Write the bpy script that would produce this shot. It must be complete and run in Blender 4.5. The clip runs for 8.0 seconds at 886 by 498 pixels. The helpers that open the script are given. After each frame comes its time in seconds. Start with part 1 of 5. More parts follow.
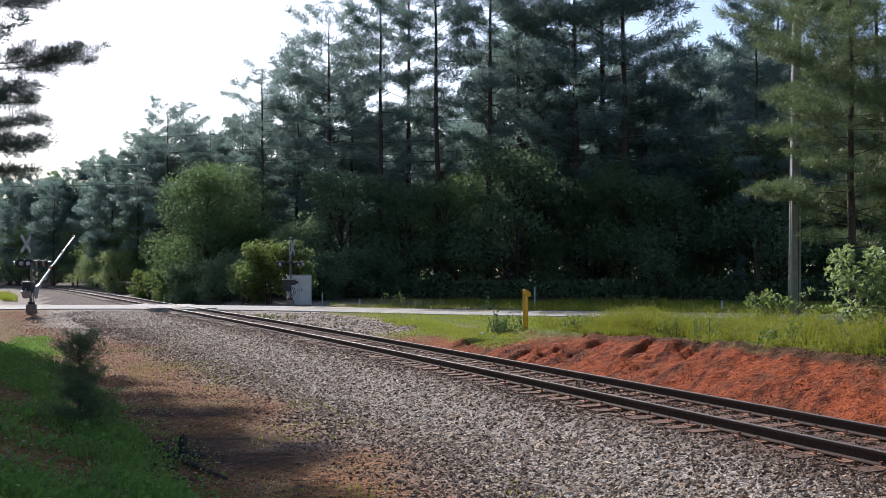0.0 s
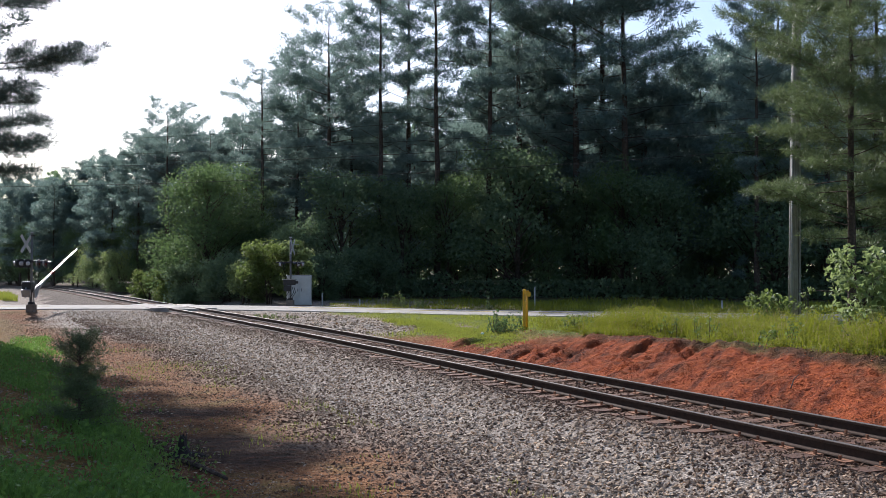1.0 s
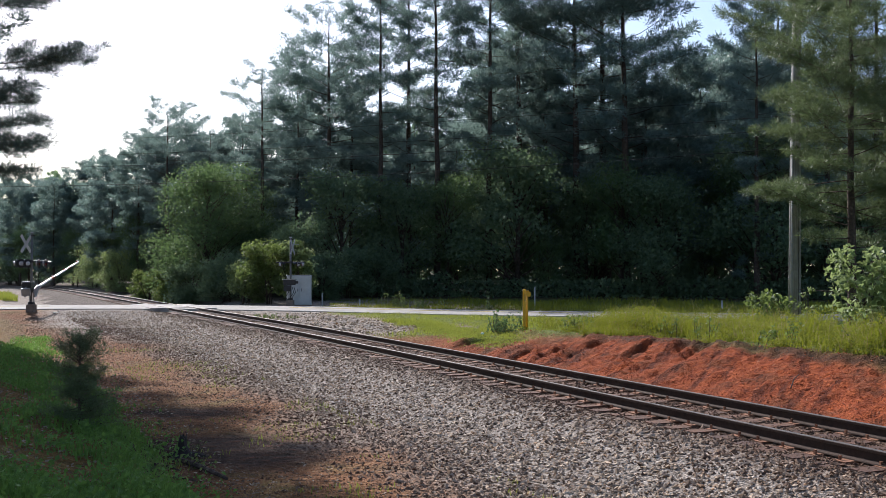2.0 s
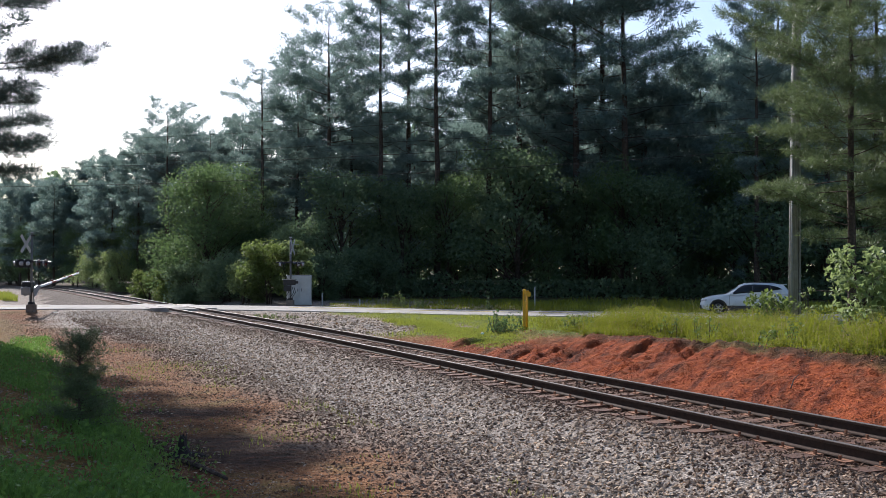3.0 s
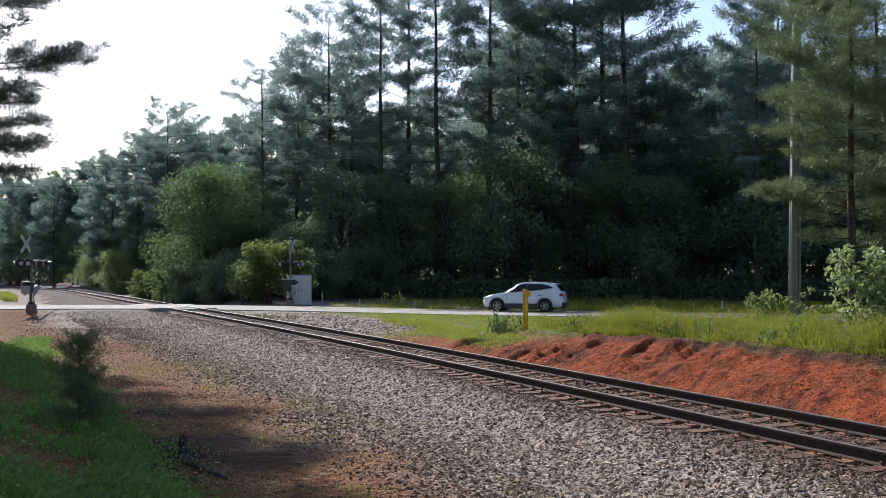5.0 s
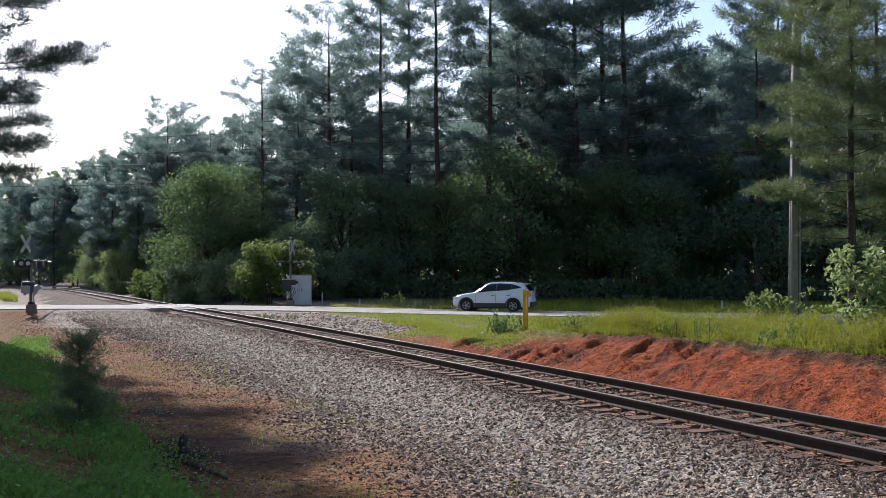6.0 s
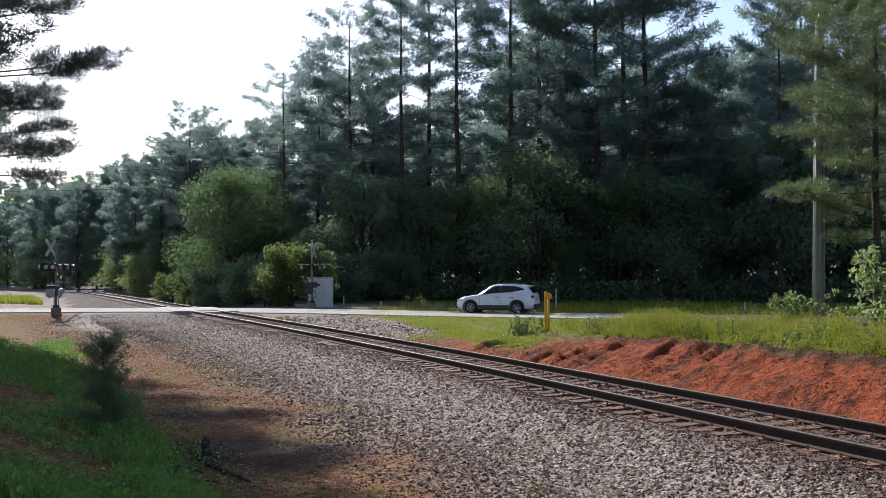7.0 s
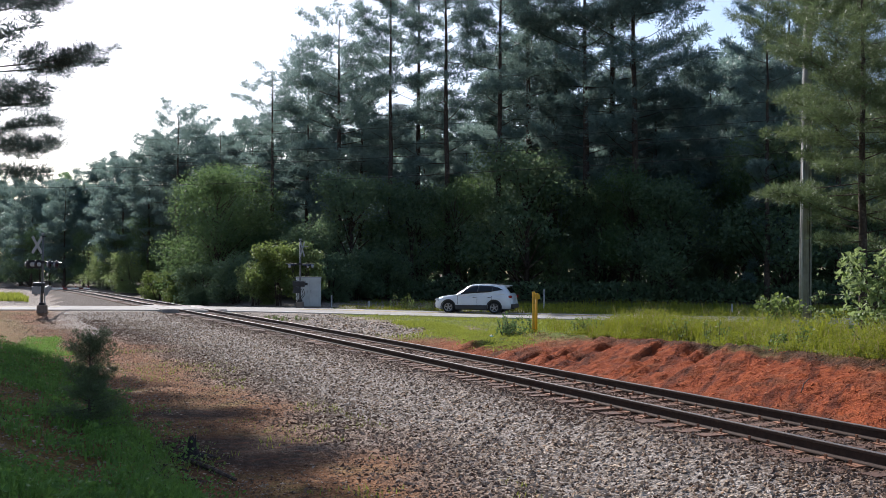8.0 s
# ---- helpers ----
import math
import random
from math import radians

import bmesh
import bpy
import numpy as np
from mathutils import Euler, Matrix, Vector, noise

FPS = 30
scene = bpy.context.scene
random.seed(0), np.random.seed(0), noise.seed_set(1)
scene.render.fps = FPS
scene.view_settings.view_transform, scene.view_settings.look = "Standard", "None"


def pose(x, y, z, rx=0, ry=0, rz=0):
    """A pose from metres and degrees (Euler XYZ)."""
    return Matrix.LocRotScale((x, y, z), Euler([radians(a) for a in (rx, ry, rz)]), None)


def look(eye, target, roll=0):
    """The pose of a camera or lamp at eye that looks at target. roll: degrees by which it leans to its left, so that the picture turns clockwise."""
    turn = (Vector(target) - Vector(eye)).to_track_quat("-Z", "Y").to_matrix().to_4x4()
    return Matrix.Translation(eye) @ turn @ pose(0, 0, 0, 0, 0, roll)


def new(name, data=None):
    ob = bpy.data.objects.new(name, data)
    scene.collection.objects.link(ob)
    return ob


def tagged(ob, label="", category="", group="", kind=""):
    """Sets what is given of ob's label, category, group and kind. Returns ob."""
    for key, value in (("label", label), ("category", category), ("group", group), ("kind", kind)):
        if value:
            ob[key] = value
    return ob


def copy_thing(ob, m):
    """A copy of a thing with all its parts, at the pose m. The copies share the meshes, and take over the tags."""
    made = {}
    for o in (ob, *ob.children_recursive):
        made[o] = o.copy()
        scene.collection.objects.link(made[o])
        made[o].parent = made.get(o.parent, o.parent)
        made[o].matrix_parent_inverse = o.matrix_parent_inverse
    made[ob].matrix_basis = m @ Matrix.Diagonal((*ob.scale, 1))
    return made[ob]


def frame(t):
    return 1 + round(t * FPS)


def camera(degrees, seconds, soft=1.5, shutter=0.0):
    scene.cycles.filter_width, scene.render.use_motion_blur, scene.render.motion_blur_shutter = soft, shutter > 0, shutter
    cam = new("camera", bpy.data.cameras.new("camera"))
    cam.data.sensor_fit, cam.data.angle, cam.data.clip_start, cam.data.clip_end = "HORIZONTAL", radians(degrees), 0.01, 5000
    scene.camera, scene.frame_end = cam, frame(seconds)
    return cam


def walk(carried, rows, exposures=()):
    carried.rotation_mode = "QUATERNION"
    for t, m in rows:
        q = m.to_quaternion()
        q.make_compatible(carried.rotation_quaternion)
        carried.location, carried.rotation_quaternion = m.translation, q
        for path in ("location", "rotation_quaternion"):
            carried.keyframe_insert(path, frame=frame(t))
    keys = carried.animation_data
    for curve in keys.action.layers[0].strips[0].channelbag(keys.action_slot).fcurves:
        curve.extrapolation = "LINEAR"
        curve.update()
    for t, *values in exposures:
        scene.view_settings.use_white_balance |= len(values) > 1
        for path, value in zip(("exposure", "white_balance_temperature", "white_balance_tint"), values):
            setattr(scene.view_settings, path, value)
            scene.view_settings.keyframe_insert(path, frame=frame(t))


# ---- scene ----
EYE = 2.15
cam = camera(49.5, 8.0, soft=0.65)


def aim(yaw, pitch, roll):
    return pose(0, 0, EYE, 0, 0, yaw) @ pose(0, 0, 0, 90 + pitch, 0, 0) @ pose(0, 0, 0, 0, 0, roll)


P0 = 1.31
walk(cam, [
    (0.0, aim(0, P0, 0)),
    (6.4, aim(0, P0, 0)),
    (6.5, aim(0.113, P0 + 0.030, -0.01)),
    (6.6, aim(0.30, P0 + 0.02, -0.04)),
    (6.7, aim(0.88, P0 + 0.09, -0.09)),
    (6.8, aim(1.05, P0 + 0.11, -0.12)),
    (6.9, aim(0.98, P0 + 0.12, -0.14)),
    (7.0, aim(1.25, P0 + 0.145, -0.16)),
    (7.1, aim(1.33, P0 + 0.22, -0.08)),
    (7.2, aim(1.59, P0 + 0.37, 0.0)),
    (7.3, aim(1.68, P0 + 0.39, 0.08)),
    (7.4, aim(0.78, P0 + 0.43, 0.20)),
    (7.5, aim(0.672, P0 + 0.357, 0.248)),
    (7.6, aim(0.72, P0 + 0.32, 0.24)),
    (7.7, aim(0.72, P0 + 0.20, 0.23)),
    (7.8, aim(0.62, P0 + 0.165, 0.21)),
    (7.9, aim(0.56, P0 + 0.16, 0.20)),
    (8.0, aim(0.56, P0 + 0.135, 0.196)),
], exposures=[(0.0, 0.64, 5800, 14), (8.0, 0.64, 5800, 14)])

# ---- sky and sun: morning sun ahead and to the left, behind the woods ----
SUN_WAY = Vector((-0.39, 0.72, 0.57)).normalized()
world = bpy.data.worlds.new("world")
scene.world = world
world.use_nodes = True
wn = world.node_tree.nodes
sky = wn.new("ShaderNodeTexSky")
sky.sky_type, sky.sun_disc = "NISHITA", False
sky.sun_elevation = math.asin(SUN_WAY.z)
sky.sun_rotation = math.atan2(SUN_WAY.x, SUN_WAY.y)
sky.air_density, sky.dust_density, sky.ozone_density = 1.0, 1.6, 1.0
wn["Background"].inputs[1].default_value = 0.110
world.node_tree.links.new(sky.outputs[0], wn["Background"].inputs[0])
sun = new("sun", bpy.data.lights.new("sun", "SUN"))
sun.data.energy, sun.data.angle, sun.data.color = 5.0, radians(0.53), (1.0, 0.93, 0.82)
sun.matrix_world = look(SUN_WAY * 100, (0, 0, 0))


# ---- material helpers ----
class Mat:
    """A node material with short ways to add nodes."""

    def __init__(self, name, rough=0.8, metal=0.0, spec=0.4):
        self.mat = bpy.data.materials.new(name)
        self.mat.use_nodes = True
        self.tree = self.mat.node_tree
        self.bsdf = self.tree.nodes["Principled BSDF"]
        self.bsdf.inputs["Roughness"].default_value = rough
        self.bsdf.inputs["Metallic"].default_value = metal
        self.bsdf.inputs["Specular IOR Level"].default_value = spec
        self.out = self.tree.nodes["Material Output"]
        self.pos = None

    def node(self, kind, **inputs):
        n = self.tree.nodes.new(kind)
        for k, v in inputs.items():
            self.put(v, n.inputs[k.replace("_", " ")])
        return n

    def put(self, v, socket):
        if hasattr(v, "is_output"):
            self.tree.links.new(v, socket)
        else:
            socket.default_value = v

    def coords(self):
        if self.pos is None:
            self.pos = self.node("ShaderNodeTexCoord").outputs["Object"]
        return self.pos

    def place(self):
        return self.node("ShaderNodeNewGeometry").outputs["Position"]

    def noise(self, scale, detail=3.0, rough=0.55, at=None):
        n = self.node("ShaderNodeTexNoise", Scale=scale, Detail=detail, Roughness=rough)
        self.put(at or self.coords(), n.inputs["Vector"])
        return n.outputs["Fac"]

    def cells(self, scale, at=None, out="Distance"):
        n = self.node("ShaderNodeTexVoronoi", Scale=scale)
        self.put(at or self.coords(), n.inputs["Vector"])
        return n.outputs[out]

    def ramp(self, fac, stops):
        n = self.node("ShaderNodeValToRGB")
        self.put(fac, n.inputs[0])
        e = n.color_ramp.elements
        while len(e) < len(stops):
            e.new(0.5)
        for el, (p, c) in zip(e, stops):
            el.position = p
            el.color = (*c, 1) if len(c) == 3 else c
        return n.outputs[0]

    def math(self, op, a, b=0.0, clamp=False):
        n = self.tree.nodes.new("ShaderNodeMath")
        n.operation, n.use_clamp = op, clamp
        self.put(a, n.inputs[0])
        self.put(b, n.inputs[1])
        return n.outputs[0]

    def mix(self, fac, a, b, mode="MIX"):
        n = self.tree.nodes.new("ShaderNodeMix")
        n.data_type, n.blend_type = "RGBA", mode
        self.put(fac, n.inputs[0])
        self.put(a if hasattr(a, "is_output") else (*a, 1), n.inputs[6])
        self.put(b if hasattr(b, "is_output") else (*b, 1), n.inputs[7])
        return n.outputs[2]

    def attr(self, name):
        n = self.tree.nodes.new("ShaderNodeAttribute")
        n.attribute_name = name
        return n.outputs["Fac"]

    def island(self):
        return self.node("ShaderNodeNewGeometry").outputs["Random Per Island"]

    def each(self):
        return self.node("ShaderNodeObjectInfo").outputs["Random"]

    def colour(self, c):
        self.put(c if hasattr(c, "is_output") else (*c, 1), self.bsdf.inputs["Base Color"])
        return self

    def bump(self, height, strength=0.5, distance=0.02):
        n = self.node("ShaderNodeBump", Strength=strength, Distance=distance, Height=height)
        self.put(n.outputs[0], self.bsdf.inputs["Normal"])
        return self

    def rough(self, v):
        self.put(v, self.bsdf.inputs["Roughness"])
        return self

    def leafy(self, tint, share=0.42):
        """Light shines through thin leaves."""
        t = self.node("ShaderNodeBsdfTranslucent")
        self.put(tint, t.inputs[0])
        m = self.node("ShaderNodeMixShader", Fac=share)
        self.tree.links.new(self.bsdf.outputs[0], m.inputs[1])
        self.tree.links.new(t.outputs[0], m.inputs[2])
        self.tree.links.new(m.outputs[0], self.out.inputs[0])
        return self


def plain(name, c, rough=0.6, metal=0.0, wear=0.25, scale=6.0):
    """A painted or bare surface with two scales of wear."""
    m = Mat(name, rough, metal)
    a = m.noise(scale, 4)
    b = m.noise(scale * 9, 3)
    k = m.math("ADD", m.math("MULTIPLY", a, 0.65), m.math("MULTIPLY", b, 0.35))
    dark = tuple(v * (1 - wear) for v in c)
    light = tuple(min(1, v * (1 + wear * 0.5)) for v in c)
    m.colour(m.ramp(k, [(0.3, dark), (0.7, light)]))
    m.rough(m.math("ADD", m.math("MULTIPLY", b, 0.25), rough - 0.12))
    return m.mat


def leaf_mat(name, dark, mid, light, gloss=0.55, share=0.42, vary=0.6):
    m = Mat(name, gloss, 0, 0.35)
    big = m.noise(0.55, 2)
    k = m.math("ADD", m.math("MULTIPLY", m.island(), vary), m.math("MULTIPLY", big, 1.15 - vary), True)
    c = m.ramp(k, [(0.1, dark), (0.5, mid), (0.95, light)])
    m.colour(c)
    thru = m.mix(0.55, c, tuple(min(1, v * 1.7) for v in light))
    m.leafy(thru, share)
    return m.mat


# ---- numeric noise for the land ----
def hash2(ix, iy):
    n = (ix.astype(np.int64) * 374761393 + iy.astype(np.int64) * 668265263) & 0x7FFFFFFF
    n = ((n ^ (n >> 13)) * 1274126177) & 0x7FFFFFFF
    return ((n ^ (n >> 16)) & 0xFFFF) / 65535.0


def vnoise(x, y):
    ix, iy = np.floor(x), np.floor(y)
    fx, fy = x - ix, y - iy
    fx, fy = fx * fx * (3 - 2 * fx), fy * fy * (3 - 2 * fy)
    a, b = hash2(ix, iy), hash2(ix + 1, iy)
    c, d = hash2(ix, iy + 1), hash2(ix + 1, iy + 1)
    return (a + (b - a) * fx) * (1 - fy) + (c + (d - c) * fx) * fy - 0.5


def fnoise(x, y, scale, octaves=3):
    r, amp = 0, 1.0
    for i in range(octaves):
        r = r + amp * vnoise(x * scale + 17 * i, y * scale + 31 * i)
        scale, amp = scale * 2.1, amp * 0.5
    return r


def sstep(a, b, v):
    t = np.clip((v - a) / (b - a), 0, 1)
    return t * t * (3 - 2 * t)


# ---- the plan: railway, road, land ----
def track_x(y):
    return 11.2 - 0.445 * y - 0.0008 * (np.clip(y, 15, 50) - 15) ** 2 - 0.056 * np.maximum(y - 50, 0) - 0.0006 * np.maximum(y - 90, 0) ** 2


def track_slope(y):
    return -0.445 - 0.0016 * (np.clip(y, 15, 50) - 15) - 0.0012 * np.maximum(y - 90, 0)


def track_u(x, y):
    """Distance from the track's centre line, positive on the far side."""
    return (x - track_x(y)) / np.sqrt(1 + track_slope(y) ** 2)


ROAD_X = np.array([-400, -90, -45, -26, -17, -8, 1, 12, 30, 60, 400.0])
ROAD_Y = np.array([40, 57, 59.2, 59.8, 59.5, 58.3, 56, 52.6, 47, 37.6, -68.0])
ROAD_Z = np.array([-0.1, -0.1, -0.08, -0.04, 0.0, -0.08, -0.2, -0.2, -0.2, -0.2, -0.2])


def road_y(x):
    return (np.interp(x - 3, ROAD_X, ROAD_Y) + np.interp(x, ROAD_X, ROAD_Y) + np.interp(x + 3, ROAD_X, ROAD_Y)) / 3


def road_z(x):
    return (np.interp(x - 2, ROAD_X, ROAD_Z) + np.interp(x + 2, ROAD_X, ROAD_Z)) / 2


def road_d(x, y):
    """Distance from the road's middle, positive beyond it."""
    return (y - road_y(x)) * 0.967


def foot_u(y):
    """Where the near grass bank meets the dirt."""
    return -8.6 - 0.012 * np.clip(y - 11, -6, 60)


def crest_z(y):
    return np.interp(y, [5, 23, 34, 39, 50], [0.45, 0.36, 0.08, -0.26, -0.28])


def land_z(x, y):
    x, y = np.asarray(x, float), np.asarray(y, float)
    u = track_u(x, y)
    # near side: shoulder, apron, dirt, grass bank
    near = -0.203 - 0.33 * sstep(-1.5, -3.4, u) + 0.03 * fnoise(x, y, 0.35)
    inward = foot_u(y) - u + 0.35 * fnoise(x, y, 0.8, 2)
    bank = (0.30 * sstep(0, 0.4, inward) + 0.8 * sstep(0, 3.4, inward)) * np.interp(y, [0, 14, 24, 30, 38], [1.1, 1.05, 0.92, 0.45, 0.0])
    near = near + bank + 0.05 * fnoise(x, y, 0.9) * np.clip((foot_u(y) - u) / 1.5, 0, 1)
    # far side: shoulder, ditch, clay bank, verge
    cz = crest_z(y)
    brow = u + 0.45 * fnoise(x, y, 0.9, 3)
    k = np.interp(brow, [0, 1.5, 2.3, 3.0, 4.6, 6.1, 6.45, 7.2, 60], [0, 0, 0.0, 0.06, 0.46, 0.76, 0.97, 1, 1])
    base = -0.203 - 0.29 * sstep(1.6, 2.6, u)
    far = base + k * (cz - base)
    rough = np.clip(np.minimum((u - 2.6) / 1.0, (6.7 - u) / 0.5), 0, 1) * (1 - 0.7 * sstep(30, 36, y))
    # rain has cut rills straight down the bank
    along = 0.914 * y - 0.406 * x - 0.67 * u + 0.4 * fnoise(x, y, 0.55, 2)
    rib = np.abs(fnoise(along, u * 0.16, 0.85, 2))
    fine = np.abs(vnoise(along * 3.1, u * 0.5 + 9))
    patch = sstep(-0.25, 0.2, fnoise(x + 40, y, 0.35, 2))
    far = far + rough * ((0.55 * (rib - 0.22) + 0.30 * (fine - 0.2)) * (0.35 + 0.65 * patch) + 0.10 * fnoise(x, y, 2.6, 3) + 0.06 * fnoise(x, y, 6.0, 2))
    after = np.clip((u - 7.2) / 10, 0, 1)
    far = far * (1 - after) + (-0.24) * after + 0.05 * fnoise(x, y, 0.6) * np.clip((u - 7) / 2, 0, 1)
    z = np.where(u < 0, near, far)
    # the road is carried across
    d = np.abs(road_d(x, y))
    kr = 1 - sstep(3.2, 6.5, d)
    z = z * (1 - kr) + (road_z(x) - 0.10) * kr
    bed = 1 - sstep(1.3, 2.2, np.abs(u))
    z = np.where((d < 6.5), np.minimum(z, z * (1 - bed) + (-0.24) * bed), z)
    # beyond the crossing the bed is built up by itself
    z = z - 0.45 * sstep(63, 70, y) * (1 - sstep(4, 8, np.abs(u)))
    # woods behind rise a little
    z = z + 0.02 * np.clip(road_d(x, y) - 8, 0, 40) * np.where(u > 4, 1, 0.3)
    return z


def axis(lo, hi, step, far_lo, far_hi):
    mid = np.arange(lo, hi, step)
    down, up, s, a, b = [], [], step, lo, hi
    while a > far_lo or b < far_hi:
        s *= 1.25
        if a > far_lo:
            a -= s
            down.append(a)
        if b < far_hi:
            b += s
            up.append(b)
    return np.concatenate([down[::-1], mid, up])


def set_smooth(me, on=True):
    me.polygons.foreach_set("use_smooth", [on] * len(me.polygons))


def grid_mesh(name, xs, ys, zf):
    gx, gy = np.meshgrid(xs, ys)
    gz = zf(gx, gy)
    n, m = gx.shape
    idx = np.arange(n * m).reshape(n, m)
    f = np.stack([idx[:-1, :-1], idx[:-1, 1:], idx[1:, 1:], idx[1:, :-1]], -1).reshape(-1, 4)
    me = bpy.data.meshes.new(name)
    me.from_pydata(np.stack([gx, gy, gz], -1).reshape(-1, 3).tolist(), [], f.tolist())
    return me, gx.ravel(), gy.ravel(), gz.ravel()


def add_attr(me, name, values):
    a = me.attributes.new(name, "FLOAT", "POINT")
    a.data.foreach_set("value", np.asarray(values, np.float32))


def verge_mat(x, y):
    """The mown strip of bright grass on the slope between ditch and road."""
    d = x - (2.1 - 3.8 * (y - 31) / 16) + 0.6 * fnoise(x, y, 0.6, 2)
    return np.exp(-((d / 1.0) ** 4)) * sstep(30.5, 33, y) * (1 - sstep(46, 49, y))


def masks(x, y):
    """How much gravel, red clay, grass and bare dirt lies at a place."""
    u, d = track_u(x, y), road_d(x, y)
    w = fnoise(x, y, 0.25, 3) * 2.0
    gravel = sstep(-6.1, -3.7, u + w * 0.9 + 2.5 * sstep(33, 46, y)) * (1 - sstep(1.9, 2.5, u + w * 0.15))
    apron = sstep(37, 41, y + w * 2) * (u > 0) * (1 - sstep(6.0, 8.5, u + w)) * (d < -3)
    beyond = sstep(2.8, 4.5, d) * (1 - sstep(16, 22, np.abs(u) + w))
    gravel = np.maximum(np.maximum(gravel, apron), beyond)
    clay = sstep(1.9, 2.6, u) * (1 - sstep(5.9, 6.7, u + w * 0.5)) * (1 - sstep(27, 35, y + w * 3))
    grass = np.maximum(sstep(6.2, 7.2, u + w * 0.5), sstep(3.0, 4.4, u + w) * sstep(31, 36, y + w))
    grass = np.where(u > 0, grass * (1 - gravel), 0.25 * sstep(0.0, 0.9, foot_u(y) - u + w * 0.6))
    grass = np.where((d > 3.5) & (u < -9), 1.0, grass)
    lawn = verge_mat(x, y)
    grass, gravel, clay = np.maximum(grass, lawn), gravel * (1 - lawn), clay * (1 - lawn)
    woods = sstep(15, 20, d + w) * (u > 3)
    return gravel, clay, grass, woods


def tree_shade(x, y):
    """Tree shade on the dirt below the near bank, painted as dark patches."""
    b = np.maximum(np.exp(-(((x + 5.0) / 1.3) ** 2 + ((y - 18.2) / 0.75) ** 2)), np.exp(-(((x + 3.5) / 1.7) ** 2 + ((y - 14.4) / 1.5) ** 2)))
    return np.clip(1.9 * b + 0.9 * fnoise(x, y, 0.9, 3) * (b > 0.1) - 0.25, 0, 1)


def ground_material():
    m = Mat("soil_and_grass", 0.95, 0, 0.15)
    fine, mid, big = m.noise(38, 4), m.noise(5.5, 4), m.noise(0.7, 3)
    cell = m.cells(21, out="Color")
    cd = m.cells(21)
    dirt = m.ramp(m.math("ADD", m.math("MULTIPLY", mid, 0.6), m.math("MULTIPLY", fine, 0.4)),
                  [(0.3, (0.065, 0.026, 0.009)), (0.5, (0.19, 0.080, 0.029)), (0.72, (0.36, 0.18, 0.078))])
    weeds = m.ramp(m.math("ADD", m.math("MULTIPLY", big, 0.55), m.math("MULTIPLY", fine, 0.45)), [(0.53, (0, 0, 0)), (0.62, (1, 1, 1))])
    dirt = m.mix(m.math("MULTIPLY", weeds, 0.55), dirt, (0.15, 0.14, 0.035))
    stone = m.ramp(m.math("ADD", m.math("MULTIPLY", cell, 0.5), m.math("MULTIPLY", fine, 0.5)),
                   [(0.25, (0.09, 0.070, 0.053)), (0.5, (0.28, 0.23, 0.185)), (0.78, (0.52, 0.45, 0.38))])
    clay = m.ramp(m.math("ADD", m.math("MULTIPLY", mid, 0.55), m.math("MULTIPLY", fine, 0.45)),
                  [(0.28, (0.085, 0.016, 0.004)), (0.5, (0.245, 0.052, 0.012)), (0.75, (0.41, 0.118, 0.033))])
    clay = m.mix(m.math("MULTIPLY", m.ramp(m.noise(0.9, 4, 0.6), [(0.50, (0, 0, 0)), (0.62, (1, 1, 1))]), 0.6), clay, (0.115, 0.042, 0.016))
    turn = m.node("ShaderNodeMapping")
    m.put(m.coords(), turn.inputs[0])
    turn.vector_type = "TEXTURE"
    turn.inputs["Rotation"].default_value = (0, 0, radians(58))
    turn.inputs["Scale"].default_value = (1.9, 0.36, 1.0)
    rills = m.noise(1.0, 5, 0.65, at=turn.outputs[0])
    clay = m.mix(0.8, clay, m.ramp(rills, [(0.38, (0.28, 0.24, 0.22)), (0.47, (0.95, 0.92, 0.9)), (0.7, (1.25, 1.2, 1.15))]), "MULTIPLY")
    grass = m.ramp(m.math("ADD", m.math("MULTIPLY", mid, 0.5), m.math("MULTIPLY", fine, 0.5)),
                   [(0.3, (0.055, 0.065, 0.013)), (0.55, (0.125, 0.15, 0.022)), (0.75, (0.22, 0.21, 0.05))])
    litter = m.ramp(mid, [(0.3, (0.02, 0.018, 0.010)), (0.7, (0.07, 0.055, 0.03))])
    c = m.mix(m.attr("grass"), dirt, grass)
    c = m.mix(m.attr("clay"), c, clay)
    c = m.mix(m.attr("topsoil"), c, m.ramp(mid, [(0.3, (0.020, 0.011, 0.006)), (0.7, (0.085, 0.036, 0.017))]))
    # dark colour of the painted tree shade and of the cut bank edge
    c = m.mix(m.attr("shade_and_soil"), c, m.ramp(mid, [(0.3, (0.014, 0.009, 0.007)), (0.55, (0.044, 0.024, 0.016)), (0.75, (0.13, 0.045, 0.025))]))
    stone = m.mix(m.math("MULTIPLY", m.attr("rusty"), 0.85), stone, m.ramp(fine, [(0.3, (0.05, 0.026, 0.015)), (0.7, (0.17, 0.085, 0.042))]))
    c = m.mix(m.attr("gravel"), c, stone)
    c = m.mix(m.attr("woods"), c, litter)
    m.colour(c)
    h = m.math("ADD", m.math("MULTIPLY", m.math("MULTIPLY", rills, m.attr("clay")), 1.5), m.math("MULTIPLY", fine, 0.6))
    h = m.math("ADD", h, m.math("MULTIPLY", m.math("SUBTRACT", 0.6, cd), 0.5))
    m.bump(m.math("ADD", h, m.math("MULTIPLY", mid, 1.6)), 1.0, 0.09)
    return m.mat


